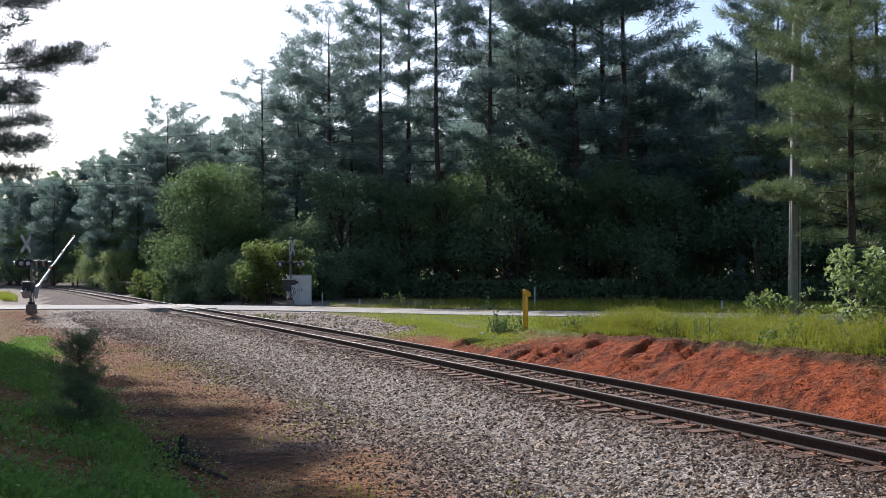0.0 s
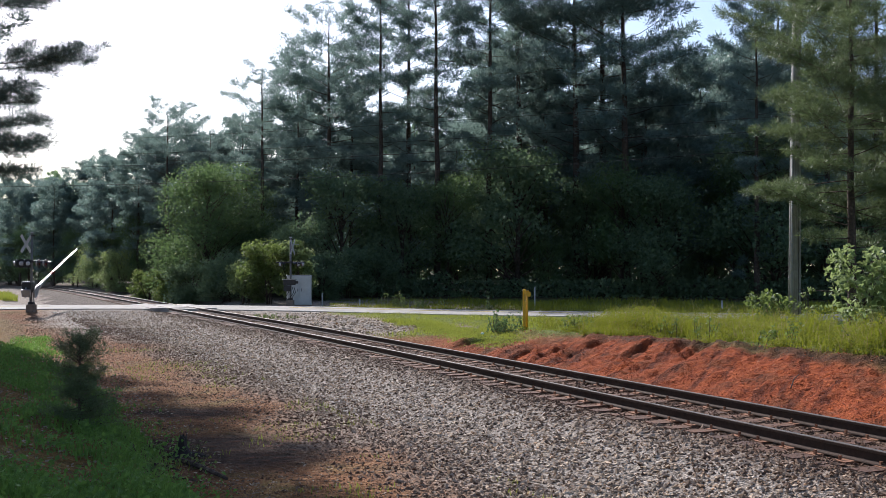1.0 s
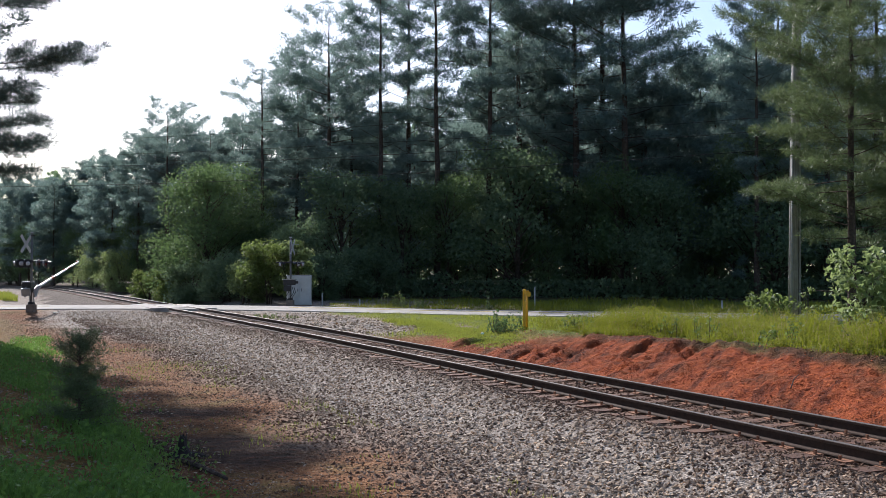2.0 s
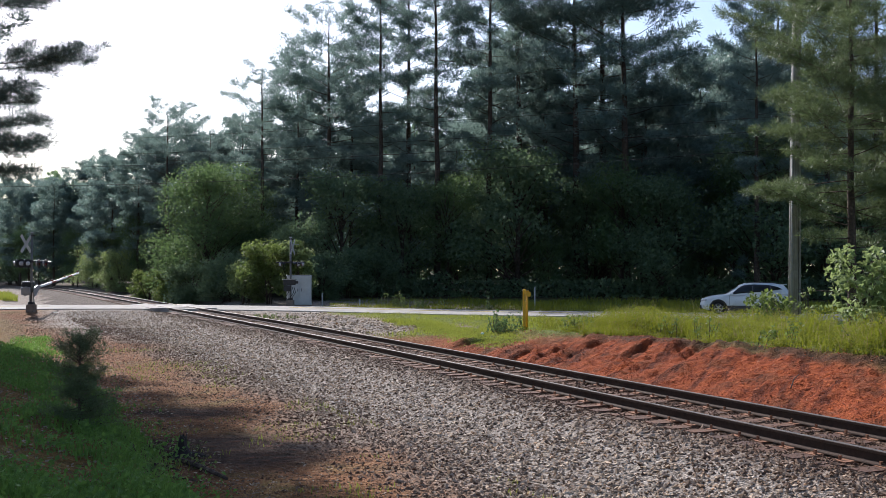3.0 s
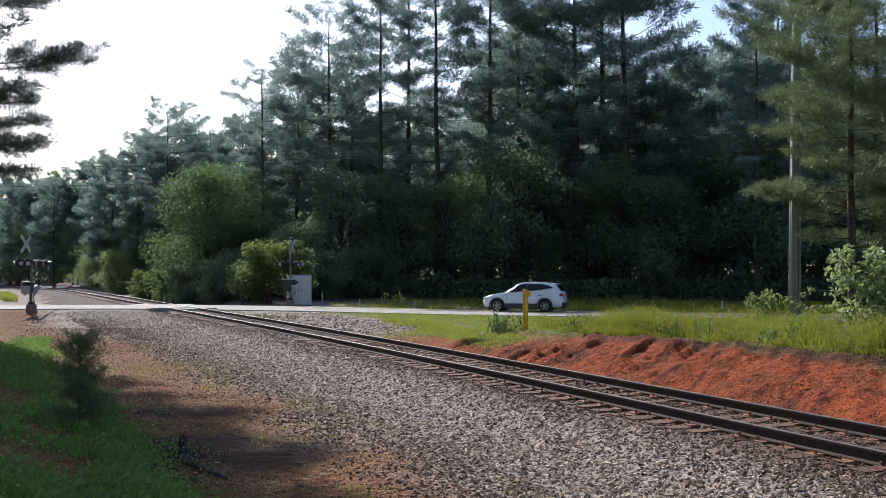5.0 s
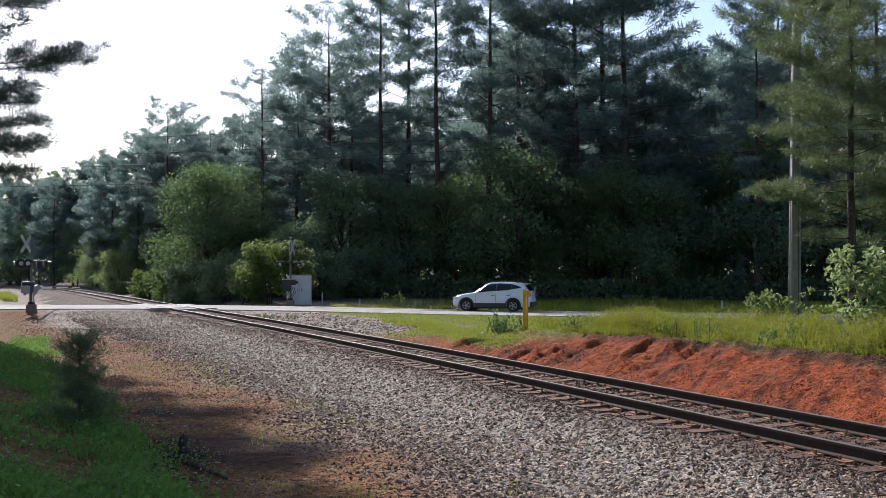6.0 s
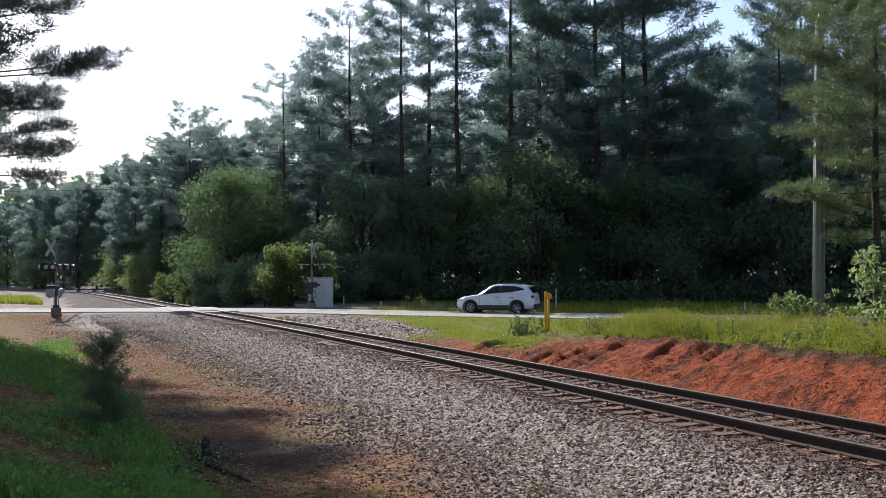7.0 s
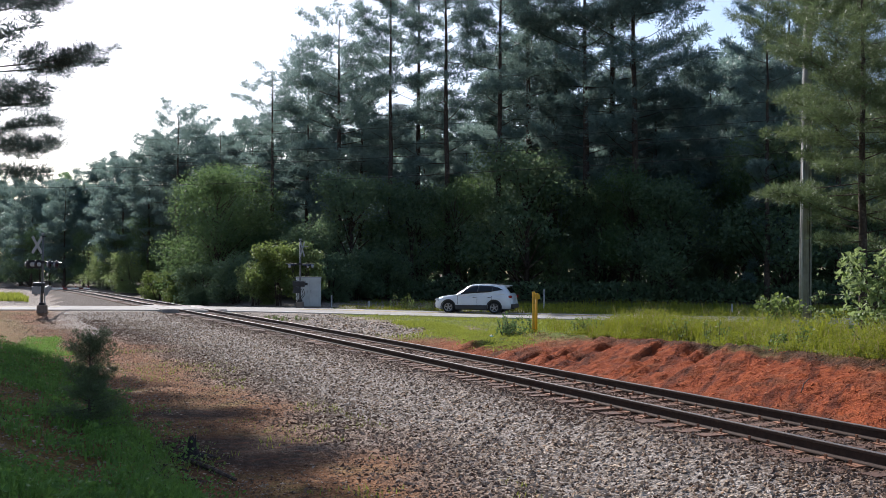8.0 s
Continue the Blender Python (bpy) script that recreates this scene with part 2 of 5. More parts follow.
def make_ground():
    xs = np.concatenate([axis(-30, 0, 0.17, -1500, 0), np.arange(0, 20, 0.11), axis(20, 24, 0.17, 20, 1500)])
    ys = np.concatenate([axis(5, 5.1, 0.11, -1500, 5), np.arange(5.11, 34, 0.11), axis(34, 60, 0.19, 34, 2500)])
    me, x, y, z = grid_mesh("ground", xs, ys, land_z)
    for name, v in zip(("gravel", "clay", "grass", "woods"), masks(x, y)):
        add_attr(me, name, v)
    add_attr(me, "rusty", np.clip(1.0 - (np.abs(track_u(x, y)) - 0.9) / 1.4, 0, 1))
    # painted tree shade on the dirt, plus dark earth along the bank foot
    add_attr(me, "shade_and_soil", np.clip(np.maximum(tree_shade(x, y), 0.85 * np.exp(-(((foot_u(y) - track_u(x, y) - 0.1) / 0.3) ** 2)) * (y < 26)), 0, 0.9))
    add_attr(me, "topsoil", 0.9 * np.exp(-(((track_u(x, y) + 0.45 * fnoise(x, y, 0.9, 3) - 6.35) / 0.24) ** 2)) * (1 - sstep(27, 33, y)))
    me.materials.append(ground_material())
    set_smooth(me)
    return tagged(new("ground", me), "dirt, red clay and grass ground beside the railway", "ground", kind="structure")


make_ground()


# ---- mesh helpers ----
def link_mesh(name, verts, faces, mat, parent=None, label="", smooth=False):
    me = bpy.data.meshes.new(name)
    me.from_pydata([tuple(v) for v in verts], [], faces)
    if mat:
        me.materials.append(mat)
    if smooth:
        set_smooth(me)
    ob = new(name, me)
    if parent:
        ob.parent = parent
    return tagged(ob, label)


def part(name, bm, mat, parent, label="", smooth=False):
    """One mesh object under a thing or part."""
    me = bpy.data.meshes.new(name)
    bmesh.ops.recalc_face_normals(bm, faces=bm.faces)
    bm.to_mesh(me)
    bm.free()
    me.materials.append(mat)
    if smooth:
        set_smooth(me)
    ob = new(name, me)
    ob.parent = parent
    return tagged(ob, label)


def thing(name, label, category, at=(0, 0, 0), rz=0, group="", kind=""):
    ob = new(name)
    ob.empty_display_size = 0.2
    ob.matrix_world = pose(*at, 0, 0, rz)
    return tagged(ob, label, category, group, kind)


def add_box(bm, c, s, bevel=0.0, m=None):
    v = bmesh.ops.create_cube(bm, size=1)["verts"]
    bmesh.ops.scale(bm, vec=s, verts=v)
    if bevel:
        e = list({e for q in v for e in q.link_edges})
        v = list({q for f in bmesh.ops.bevel(bm, geom=e, offset=bevel, segments=2, affect="EDGES", profile=0.5)["faces"] for q in f.verts} | {q for q in v if q.is_valid})
    if m is not None:
        bmesh.ops.transform(bm, matrix=m, verts=v)
    bmesh.ops.translate(bm, vec=c, verts=v)
    return bm


def add_tube(bm, points, radii, sides=8, caps=True):
    """A tapered tube along points."""
    pts = [Vector(p) for p in points]
    rings = []
    side = Vector((1, 0, 0))
    for i, p in enumerate(pts):
        d = (pts[min(i + 1, len(pts) - 1)] - pts[max(i - 1, 0)]).normalized()
        if abs(d.dot(side)) > 0.9:
            side = Vector((0, 1, 0)) if abs(d.y) < 0.9 else Vector((0, 0, 1))
        a = (side - d * side.dot(d)).normalized()
        b = d.cross(a)
        side = a
        r = radii[i] if hasattr(radii, "__len__") else radii
        rings.append([bm.verts.new(p + (a * math.cos(t) + b * math.sin(t)) * r) for t in (2 * math.pi * k / sides for k in range(sides))])
    for r0, r1 in zip(rings, rings[1:]):
        for k in range(sides):
            bm.faces.new((r0[k], r0[(k + 1) % sides], r1[(k + 1) % sides], r1[k]))
    if caps:
        bm.faces.new(rings[0][::-1])
        bm.faces.new(rings[-1])
    return bm


def tube(points, radii, sides=8):
    return add_tube(bmesh.new(), points, radii, sides)


def box(c, s, bevel=0.0, m=None):
    return add_box(bmesh.new(), c, s, bevel, m)


def sweep(name, path, profile, mat, parent=None, closed=True, smooth=False):
    """A profile (across, up) carried along (x, y, z) points."""
    path = np.asarray(path, float)
    t = np.gradient(path[:, :2], axis=0)
    t /= np.linalg.norm(t, axis=1)[:, None]
    nrm = np.stack([t[:, 1], -t[:, 0]], 1)
    n, k = len(path), len(profile)
    verts = []
    for i in range(n):
        for a, b in profile:
            verts.append((path[i, 0] + nrm[i, 0] * a, path[i, 1] + nrm[i, 1] * a, path[i, 2] + b))
    faces = []
    for i in range(n - 1):
        for j in range(k if closed else k - 1):
            j2 = (j + 1) % k
            faces.append((i * k + j, i * k + j2, (i + 1) * k + j2, (i + 1) * k + j))
    if closed:
        faces.append(tuple(range(k)))
        faces.append(tuple((n - 1) * k + j for j in range(k))[::-1])
    return link_mesh(name, verts, faces, mat, parent, smooth=smooth)


# ---- road and crossing ----
def asphalt():
    m = Mat("worn_asphalt", 0.9, 0, 0.25)
    g, s = m.noise(60, 3), m.noise(1.2, 4)
    c = m.ramp(m.math("ADD", m.math("MULTIPLY", g, 0.45), m.math("MULTIPLY", s, 0.55)), [(0.3, (0.19, 0.175, 0.155)), (0.7, (0.37, 0.34, 0.30))])
    cr = m.ramp(m.cells(0.8), [(0.0, (0.4, 0.4, 0.4)), (0.02, (1, 1, 1))])
    m.colour(m.mix(0.35, c, cr, "MULTIPLY"))
    m.bump(g, 0.5, 0.01)
    return m.mat


def make_road():
    xs = np.concatenate([np.linspace(-300, -60, 24), np.linspace(-58, 60, 110), np.linspace(65, 300, 20)])
    path = np.stack([xs, road_y(xs), road_z(xs)], 1)
    road = sweep("road", path, [(-3.15, -0.3), (-3.1, -0.045), (-1.5, -0.01), (0, 0.0), (1.5, -0.01), (3.1, -0.045), (3.15, -0.3)], asphalt(), smooth=False)
    tagged(road, "pale worn asphalt road crossing the railway", "road", kind="structure")
    paint = plain("road_paint", (0.62, 0.60, 0.54), 0.7, wear=0.4)
    yellow = plain("road_paint_yellow", (0.55, 0.38, 0.06), 0.7, wear=0.4)
    for off, mat, nm, up in ((-2.85, paint, "edge_line", -0.036), (2.85, paint, "edge_line", -0.036), (-0.12, yellow, "centre_line", 0.004), (0.12, yellow, "centre_line", 0.004)):
        keep = (np.abs(track_u(xs, road_y(xs))) > 6) & (np.abs(xs) < 120)
        for side in (xs < -17, xs > -17):
            p = path[keep & side] + np.array([0, 0, up])
            sweep(nm, p, [(off - 0.055, 0), (off + 0.055, 0), (off + 0.055, 0.005), (off - 0.055, 0.005)], mat, road)
    return road


make_road()


def track_path(y0, y1, step, off=0.0, z=0.0):
    """Points at even steps along the track, off metres to its far side."""
    ys = np.linspace(y0, y1, 4000)
    xs = track_x(ys)
    s = np.concatenate([[0], np.cumsum(np.hypot(np.diff(xs), np.diff(ys)))])
    t = np.arange(0, s[-1], step)
    y = np.interp(t, s, ys)
    sl = track_slope(y)
    n = np.stack([1 / np.sqrt(1 + sl**2), -sl / np.sqrt(1 + sl**2)], 1)
    return np.stack([track_x(y) + off * n[:, 0], y + off * n[:, 1], np.full(len(y), z)], 1), np.degrees(np.arctan2(1, sl)) 


# ---- railway ----
rail_side = plain("rail_rust", (0.044, 0.022, 0.012), 0.9, 0.0, 0.6, 14)
rail_top = plain("polished_rail", (0.17, 0.15, 0.135), 0.50, 1.0, 0.2, 12)
tie_wood = Mat("creosoted_timber", 0.85)
tn = tie_wood.noise(14, 4)
tv = tie_wood.mix(tie_wood.each(), (0.070, 0.031, 0.017), (0.150, 0.070, 0.036))
tie_wood.colour(tie_wood.mix(0.75, tv, tie_wood.ramp(tn, [(0.3, (0.35, 0.3, 0.28)), (0.7, (1.2, 1.1, 1.0))]), "MULTIPLY"))
tie_wood.bump(tn, 0.6, 0.02)
tie_wood = tie_wood.mat
plate_steel = plain("rusty_plate", (0.25, 0.115, 0.06), 0.75, 0.2, 0.4, 20)

RAIL = [(-0.075, -0.17), (0.075, -0.17), (0.07, -0.155), (0.012, -0.135), (0.009, -0.045), (0.036, -0.035), (0.037, -0.006),
        (-0.037, -0.006), (-0.036, -0.035), (-0.009, -0.045), (-0.012, -0.135), (-0.07, -0.155)]
HEAD = [(-0.028, -0.0055), (0.028, -0.0055), (0.026, 0.001), (0.02, 0.003), (-0.02, 0.003), (-0.026, 0.001)]


def shared(name, me, parent, m):
    ob = new(name, me)
    ob.parent = parent
    ob.matrix_basis = m
    return ob


def box_mesh(name, s, mat, bevel=0.0, worn=0.0, seed=0):
    bm = box((0, 0, 0), s, bevel)
    rng = random.Random(seed)
    for v in bm.verts:
        v.co += Vector([rng.uniform(-worn, worn) for _ in range(3)])
    me = bpy.data.meshes.new(name)
    bm.to_mesh(me)
    bm.free()
    me.materials.append(mat)
    return me


def make_track():
    track = thing("railway_track", "single railway track with rusty rails on timber sleepers", "railway", kind="structure")
    for off in (-0.755, 0.755):
        path = track_path(-40, 330, 0.8, off)[0]
        r = sweep("rail", path, RAIL, rail_side, track)
        tagged(r, "dark rusty steel rail")
        tagged(sweep("running_surface", path, HEAD, rail_top, r), "polished rail top")
    ties = [box_mesh("sleeper", (2.6, 0.225, 0.17), tie_wood, 0.0, 0.012, i) for i in range(6)]
    plate = box_mesh("tie_plate", (0.36, 0.19, 0.022), plate_steel)
    spike = box_mesh("spike", (0.035, 0.03, 0.07), plate_steel, 0.0, 0.004)
    pts, ang = track_path(4.5, 190, 0.497)
    rng = random.Random(3)
    for i, (p, a) in enumerate(zip(pts, ang)):
        if abs(road_d(p[0], p[1])) < 3.4:
            continue
        m = pose(p[0] + rng.uniform(-0.02, 0.02), p[1], -0.272 + rng.uniform(-0.012, 0.006), rng.uniform(-1, 1), 0, a + 90 + rng.uniform(-1.5, 1.5))
        m = m @ Matrix.Translation((rng.uniform(-0.06, 0.06), 0, 0))
        if p[1] > 130 and i % 2:
            continue
        t = shared("sleeper", ties[i % 6], track, m)
        if p[1] < 34:
            for off in (-0.755, 0.755):
                pl = shared("tie_plate", plate, t, pose(off, 0, 0.088))
                if p[1] < 24:
                    for sx in (-0.12, 0.12):
                        shared("spike", spike, t, pose(off + sx, rng.choice((-0.05, 0.05)), 0.118, 0, 0, rng.uniform(0, 30)))
    # crossing panels between and beside the rails
    conc = plain("crossing_panel_concrete", (0.30, 0.27, 0.24), 0.9, wear=0.4, scale=3)
    for off, w in ((-1.28, 0.9), (0.0, 1.36), (1.28, 0.9)):
        q, aa = track_path(48, 68, 1.5, off)
        k = [i for i in range(len(q)) if abs(road_d(q[i][0], q[i][1])) < 2.9]
        for i in k:
            ob = shared("crossing_panel", box_mesh("crossing_panel", (w, 1.47, 0.2), conc, 0.012), track, pose(q[i][0], q[i][1], -0.105, 0, 0, aa[i] + 90))
    return track


make_track()
bed = sweep("track_bed", track_path(60, 330, 1.5)[0], [(-7.5, -1.2), (-2.0, -0.23), (2.0, -0.23), (7.5, -1.2)], None, closed=True)


def fast_mesh(name, verts, faces, mat, smooth=False):
    """verts (n, 3), faces (m, k) as arrays."""
    me = bpy.data.meshes.new(name)
    k = faces.shape[1]
    me.vertices.add(len(verts))
    me.vertices.foreach_set("co", np.asarray(verts, np.float32).ravel())
    me.loops.add(faces.size)
    me.loops.foreach_set("vertex_index", faces.astype(np.int32).ravel())
    me.polygons.add(len(faces))
    me.polygons.foreach_set("loop_start", np.arange(0, faces.size, k, dtype=np.int32))
    me.update(calc_edges=True)
    me.validate()
    me.materials.append(mat)
    set_smooth(me, smooth)
    return me


def chip():
    """A sharp-edged stone chip of eight faces."""
    v = np.array([(1, 0, 0), (0, 1, 0), (-1, 0, 0), (0, -1, 0), (0, 0, 1), (0, 0, -1.0)])
    f = np.array([(0, 1, 4), (1, 2, 4), (2, 3, 4), (3, 0, 4), (1, 0, 5), (2, 1, 5), (3, 2, 5), (0, 3, 5)])
    return v, f


def stone_material():
    m = Mat("granite_ballast", 0.9, 0, 0.25)
    n = m.noise(45, 3)
    c = m.ramp(m.island(), [(0.0, (0.07, 0.048, 0.034)), (0.25, (0.24, 0.175, 0.115)), (0.6, (0.47, 0.362, 0.250)), (0.85, (0.74, 0.60, 0.44)), (1.0, (0.40, 0.24, 0.125))])
    m.colour(m.mix(0.6, c, m.ramp(n, [(0.3, (0.55, 0.5, 0.46)), (0.7, (1.15, 1.12, 1.1))]), "MULTIPLY"))
    stain = m.attr("rusty")
    m.colour(m.mix(m.math("MULTIPLY", stain, 0.85, True), m.bsdf.inputs["Base Color"].links[0].from_socket, m.ramp(n, [(0.3, (0.036, 0.017, 0.010)), (0.7, (0.135, 0.062, 0.030))])))
    return m.mat


def scatter_stones(name, label, rng, count, place, size, mat, kind="stuff"):
    sv, sf = chip()
    xy, rust = place(count, rng)
    n = len(xy)
    s = size[0] + (size[1] - size[0]) * rng.random(n) ** 2.2
    v = (sv[None] * (1.1 + 0.3 * rng.standard_normal((n, 6, 1)).clip(-1, 1)) + 0.28 * rng.standard_normal((n, 6, 3)).clip(-1.5, 1.5)) * np.stack([1 + 0.3 * rng.standard_normal(n).clip(-1, 1), 1 + 0.3 * rng.standard_normal(n).clip(-1, 1), 0.58 + 0.15 * rng.random(n)], 1)[:, None]
    a = rng.random(n) * 6.283
    ca, sa = np.cos(a), np.sin(a)
    tilt = rng.standard_normal((n, 1)) * 0.4
    x, y, z = v[..., 0], v[..., 1], v[..., 2] + v[..., 0] * tilt
    vx, vy = x * ca[:, None] - y * sa[:, None], x * sa[:, None] + y * ca[:, None]
    out = np.stack([vx, vy, z], -1) * s[:, None, None]
    zz = land_z(xy[:, 0], xy[:, 1])
    out += np.stack([xy[:, 0], xy[:, 1], zz + s * 0.2], -1)[:, None]
    f = (sf[None] + (np.arange(n) * 6)[:, None, None]).reshape(-1, 3)
    me = fast_mesh(name, out.reshape(-1, 3), f, mat)
    add_attr(me, "rusty", np.repeat(rust, 6))
    return tagged(new(name, me), label, "gravel", kind=kind)


def ballast_place(count, rng):
    # more stones per metre where the track bed is close by
    y = 7.5 + 48 * rng.random(count) ** 2.1
    u = rng.uniform(-6.3, 2.6, count)
    x = track_x(y) + u * np.sqrt(1 + track_slope(y) ** 2)
    g = masks(x, y)[0]
    keep = (rng.random(count) < g + 0.10) & (np.abs(x) < 0.52 * y + 1) & (np.abs(road_d(x, y)) > 3.3) & ~((np.abs(np.abs(u) - 0.755) < 0.09))
    u, x, y = u[keep], x[keep], y[keep]
    rust = 0.30 + 0.35 * fnoise(x, y, 0.5, 2) + np.clip(1.0 - (np.abs(u) - 0.9) / 1.7, 0, 1) * 0.75 + 0.6 * sstep(-3.8, -5.8, u)
    return np.stack([x, y], 1), rust


def apron_place(count, rng):
    y = rng.uniform(36, 54, count)
    u = rng.uniform(2.2, 6.5, count)
    x = track_x(y) + u * np.sqrt(1 + track_slope(y) ** 2)
    keep = (rng.random(count) < masks(x, y)[0]) & (np.abs(road_d(x, y)) > 3.4)
    return np.stack([x[keep], y[keep]], 1), np.full(keep.sum(), 0.1)


stone_mat = stone_material()
gravel_m = Mat("distant_gravel", 0.95, 0, 0.1)
gravel_m.colour(gravel_m.ramp(gravel_m.noise(9, 5, 0.75), [(0.34, (0.05, 0.038, 0.030)), (0.5, (0.15, 0.12, 0.098)), (0.66, (0.33, 0.28, 0.235))]))
gravel_m.bump(gravel_m.noise(9, 5, 0.75), 1.0, 0.25)
bed.data.materials.append(gravel_m.mat)
tagged(bed, "grey stone bed of the railway beyond the crossing", "railway bed", kind="structure")
rusty_m = Mat("rust_stained_gravel", 0.95, 0, 0.1)
rusty_m.colour(rusty_m.ramp(rusty_m.noise(9, 5, 0.75), [(0.34, (0.025, 0.014, 0.009)), (0.66, (0.13, 0.068, 0.040))]))
rusty_m.bump(rusty_m.noise(9, 5, 0.75), 1.0, 0.15)
crown_bed = sweep("bed_crown", track_path(64, 330, 1.5)[0], [(-1.55, -0.30), (-1.5, -0.205), (1.5, -0.205), (1.55, -0.30)], rusty_m.mat, bed)
tagged(crown_bed, "rust-stained stones between the rails")
nrng = np.random.default_rng(5)
scatter_stones("ballast", "grey crushed granite ballast along the track", nrng, 88000, ballast_place, (0.018, 0.039), stone_mat)
scatter_stones("gravel_apron", "grey gravel beside the level crossing", nrng, 2500, apron_place, (0.03, 0.07), stone_mat)


def near_apron_place(count, rng):
    y = rng.uniform(33, 55, count)
    u = rng.uniform(-15, -5, count)
    x = track_x(y) + u * np.sqrt(1 + track_slope(y) ** 2)
    keep = (road_d(x, y) < -3.4) & (x > -0.5 * y - 1) & (u > foot_u(y) - 1)
    return np.stack([x[keep], y[keep]], 1), np.clip(0.7 + 0.35 * rng.standard_normal(keep.sum()), 0, 1)


scatter_stones("roadside_gravel", "loose gravel and dirt by the crossing signal", nrng, 5000, near_apron_place, (0.016, 0.04), stone_mat)


def clod_material():
    m = Mat("clay_clods", 0.95, 0, 0.1)
    n = m.noise(30, 3)
    c = m.ramp(m.island(), [(0.0, (0.15, 0.03, 0.012)), (0.6, (0.36, 0.10, 0.04)), (1.0, (0.48, 0.22, 0.12))])
    m.colour(m.mix(0.5, c, m.ramp(n, [(0.3, (0.6, 0.5, 0.5)), (0.7, (1.1, 1.1, 1.1))]), "MULTIPLY"))
    return m.mat


def clod_place(count, rng):
    y = 8 + 30 * rng.random(count) ** 1.4
    u = 2.4 + 4.6 * rng.random(count) ** 1.3
    x = track_x(y) + u * np.sqrt(1 + track_slope(y) ** 2)
    keep = (np.abs(x) < 0.52 * y + 1)
    return np.stack([x[keep], y[keep]], 1), np.zeros(keep.sum())


def dirt_stone_place(count, rng):
    y = 9 + 36 * rng.random(count) ** 1.5
    u = foot_u(y) + rng.random(count) * 4.5
    x = track_x(y) + u * np.sqrt(1 + track_slope(y) ** 2)
    keep = (np.abs(x) < 0.52 * y + 1) & (rng.random(count) > 1.2 * tree_shade(x, y))
    return np.stack([x[keep], y[keep]], 1), np.clip(0.9 + 0.3 * rng.standard_normal(keep.sum()), 0, 1)


scatter_stones("clay_clods", "loose red clay clods on the eroded bank", nrng, 10000, clod_place, (0.006, 0.026), clod_material())
scatter_stones("dirt_pebbles", "scattered brown pebbles on bare dirt", nrng, 24000, dirt_stone_place, (0.008, 0.024), stone_mat)


# ---- plants ----
def unit(v):
    return v / np.maximum(np.linalg.norm(v, axis=-1, keepdims=True), 1e-9)


def needle_clumps(centres, axes, k, radius, length, width, rng):
    """k thin needles in a flattened clump round every centre, pointing out and along its twig."""
    n = len(centres)
    o = unit(rng.standard_normal((n, k, 3))) * rng.random((n, k, 1)) ** 0.45
    d = unit(o * 0.9 + axes[:, None] * 0.55 + rng.standard_normal((n, k, 3)) * 0.35)
    r = (radius * (0.7 + 0.6 * rng.random((n, 1, 1))))
    c = centres[:, None] + o * r * np.array([1.0, 1.0, 0.75])
    side = unit(np.cross(d, rng.standard_normal((n, k, 3))))
    ln = length * (0.65 + 0.7 * rng.random((n, k, 1)))
    w = width * (0.7 + 0.6 * rng.random((n, k, 1)))
    v = np.stack([c - side * w * 0.5, c + side * w * 0.5, c + d * ln], 2).reshape(-1, 3)
    return v, np.arange(len(v)).reshape(-1, 3)


def leaf_quads(centres, size, rng, droop=0.3):
    n = len(centres)
    d = unit(rng.standard_normal((n, 3)) + np.array([0, 0, -droop]))
    side = unit(np.cross(d, rng.standard_normal((n, 3)) + np.array([0, 0, 1.5])))
    s = size * (0.6 + 0.8 * rng.random((n, 1)))
    up = unit(np.cross(side, d)) * s * 0.12
    v = np.stack([centres - d * s * 0.5, centres + side * s * 0.36 + up, centres + d * s * 0.55, centres - side * s * 0.36 + up], 1).reshape(-1, 3)
    return v, np.arange(len(v)).reshape(-1, 4)


bark = Mat("pine_bark", 0.9, 0, 0.15)
bn = bark.noise(9, 4)
bark.colour(bark.ramp(bn, [(0.3, (0.030, 0.022, 0.017)), (0.55, (0.075, 0.055, 0.043)), (0.75, (0.15, 0.11, 0.085))]))
bark.bump(bn, 0.8, 0.05)
bark = bark.mat
# haze over the woods is put into this colour: paler, bluer needles
needle_hazy = leaf_mat("hazed_pine_needles", (0.060, 0.100, 0.098), (0.098, 0.150, 0.138), (0.155, 0.212, 0.178), 0.38, 0.5)
# darker needle copy: the near pines' backlit shade is in the colour
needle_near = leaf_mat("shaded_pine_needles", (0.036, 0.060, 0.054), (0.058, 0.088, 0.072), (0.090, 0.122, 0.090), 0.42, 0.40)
needle_olive = leaf_mat("pine_needles_olive", (0.042, 0.068, 0.032), (0.070, 0.104, 0.045), (0.120, 0.152, 0.062), 0.5, 0.34)
leaf_mid = leaf_mat("hedge_leaves", (0.036, 0.072, 0.034), (0.062, 0.112, 0.048), (0.12, 0.175, 0.060), 0.62, 0.42)
leaf_dark = leaf_mat("hardwood_leaves", (0.052, 0.090, 0.060), (0.088, 0.136, 0.078), (0.15, 0.205, 0.098), 0.6, 0.5)
leaf_light = leaf_mat("sunlit_hardwood_leaves", (0.045, 0.075, 0.018), (0.085, 0.125, 0.028), (0.15, 0.19, 0.05))
leaf_pale = leaf_mat("pale_shrub_leaves", (0.07, 0.11, 0.032), (0.13, 0.18, 0.055), (0.23, 0.28, 0.11))


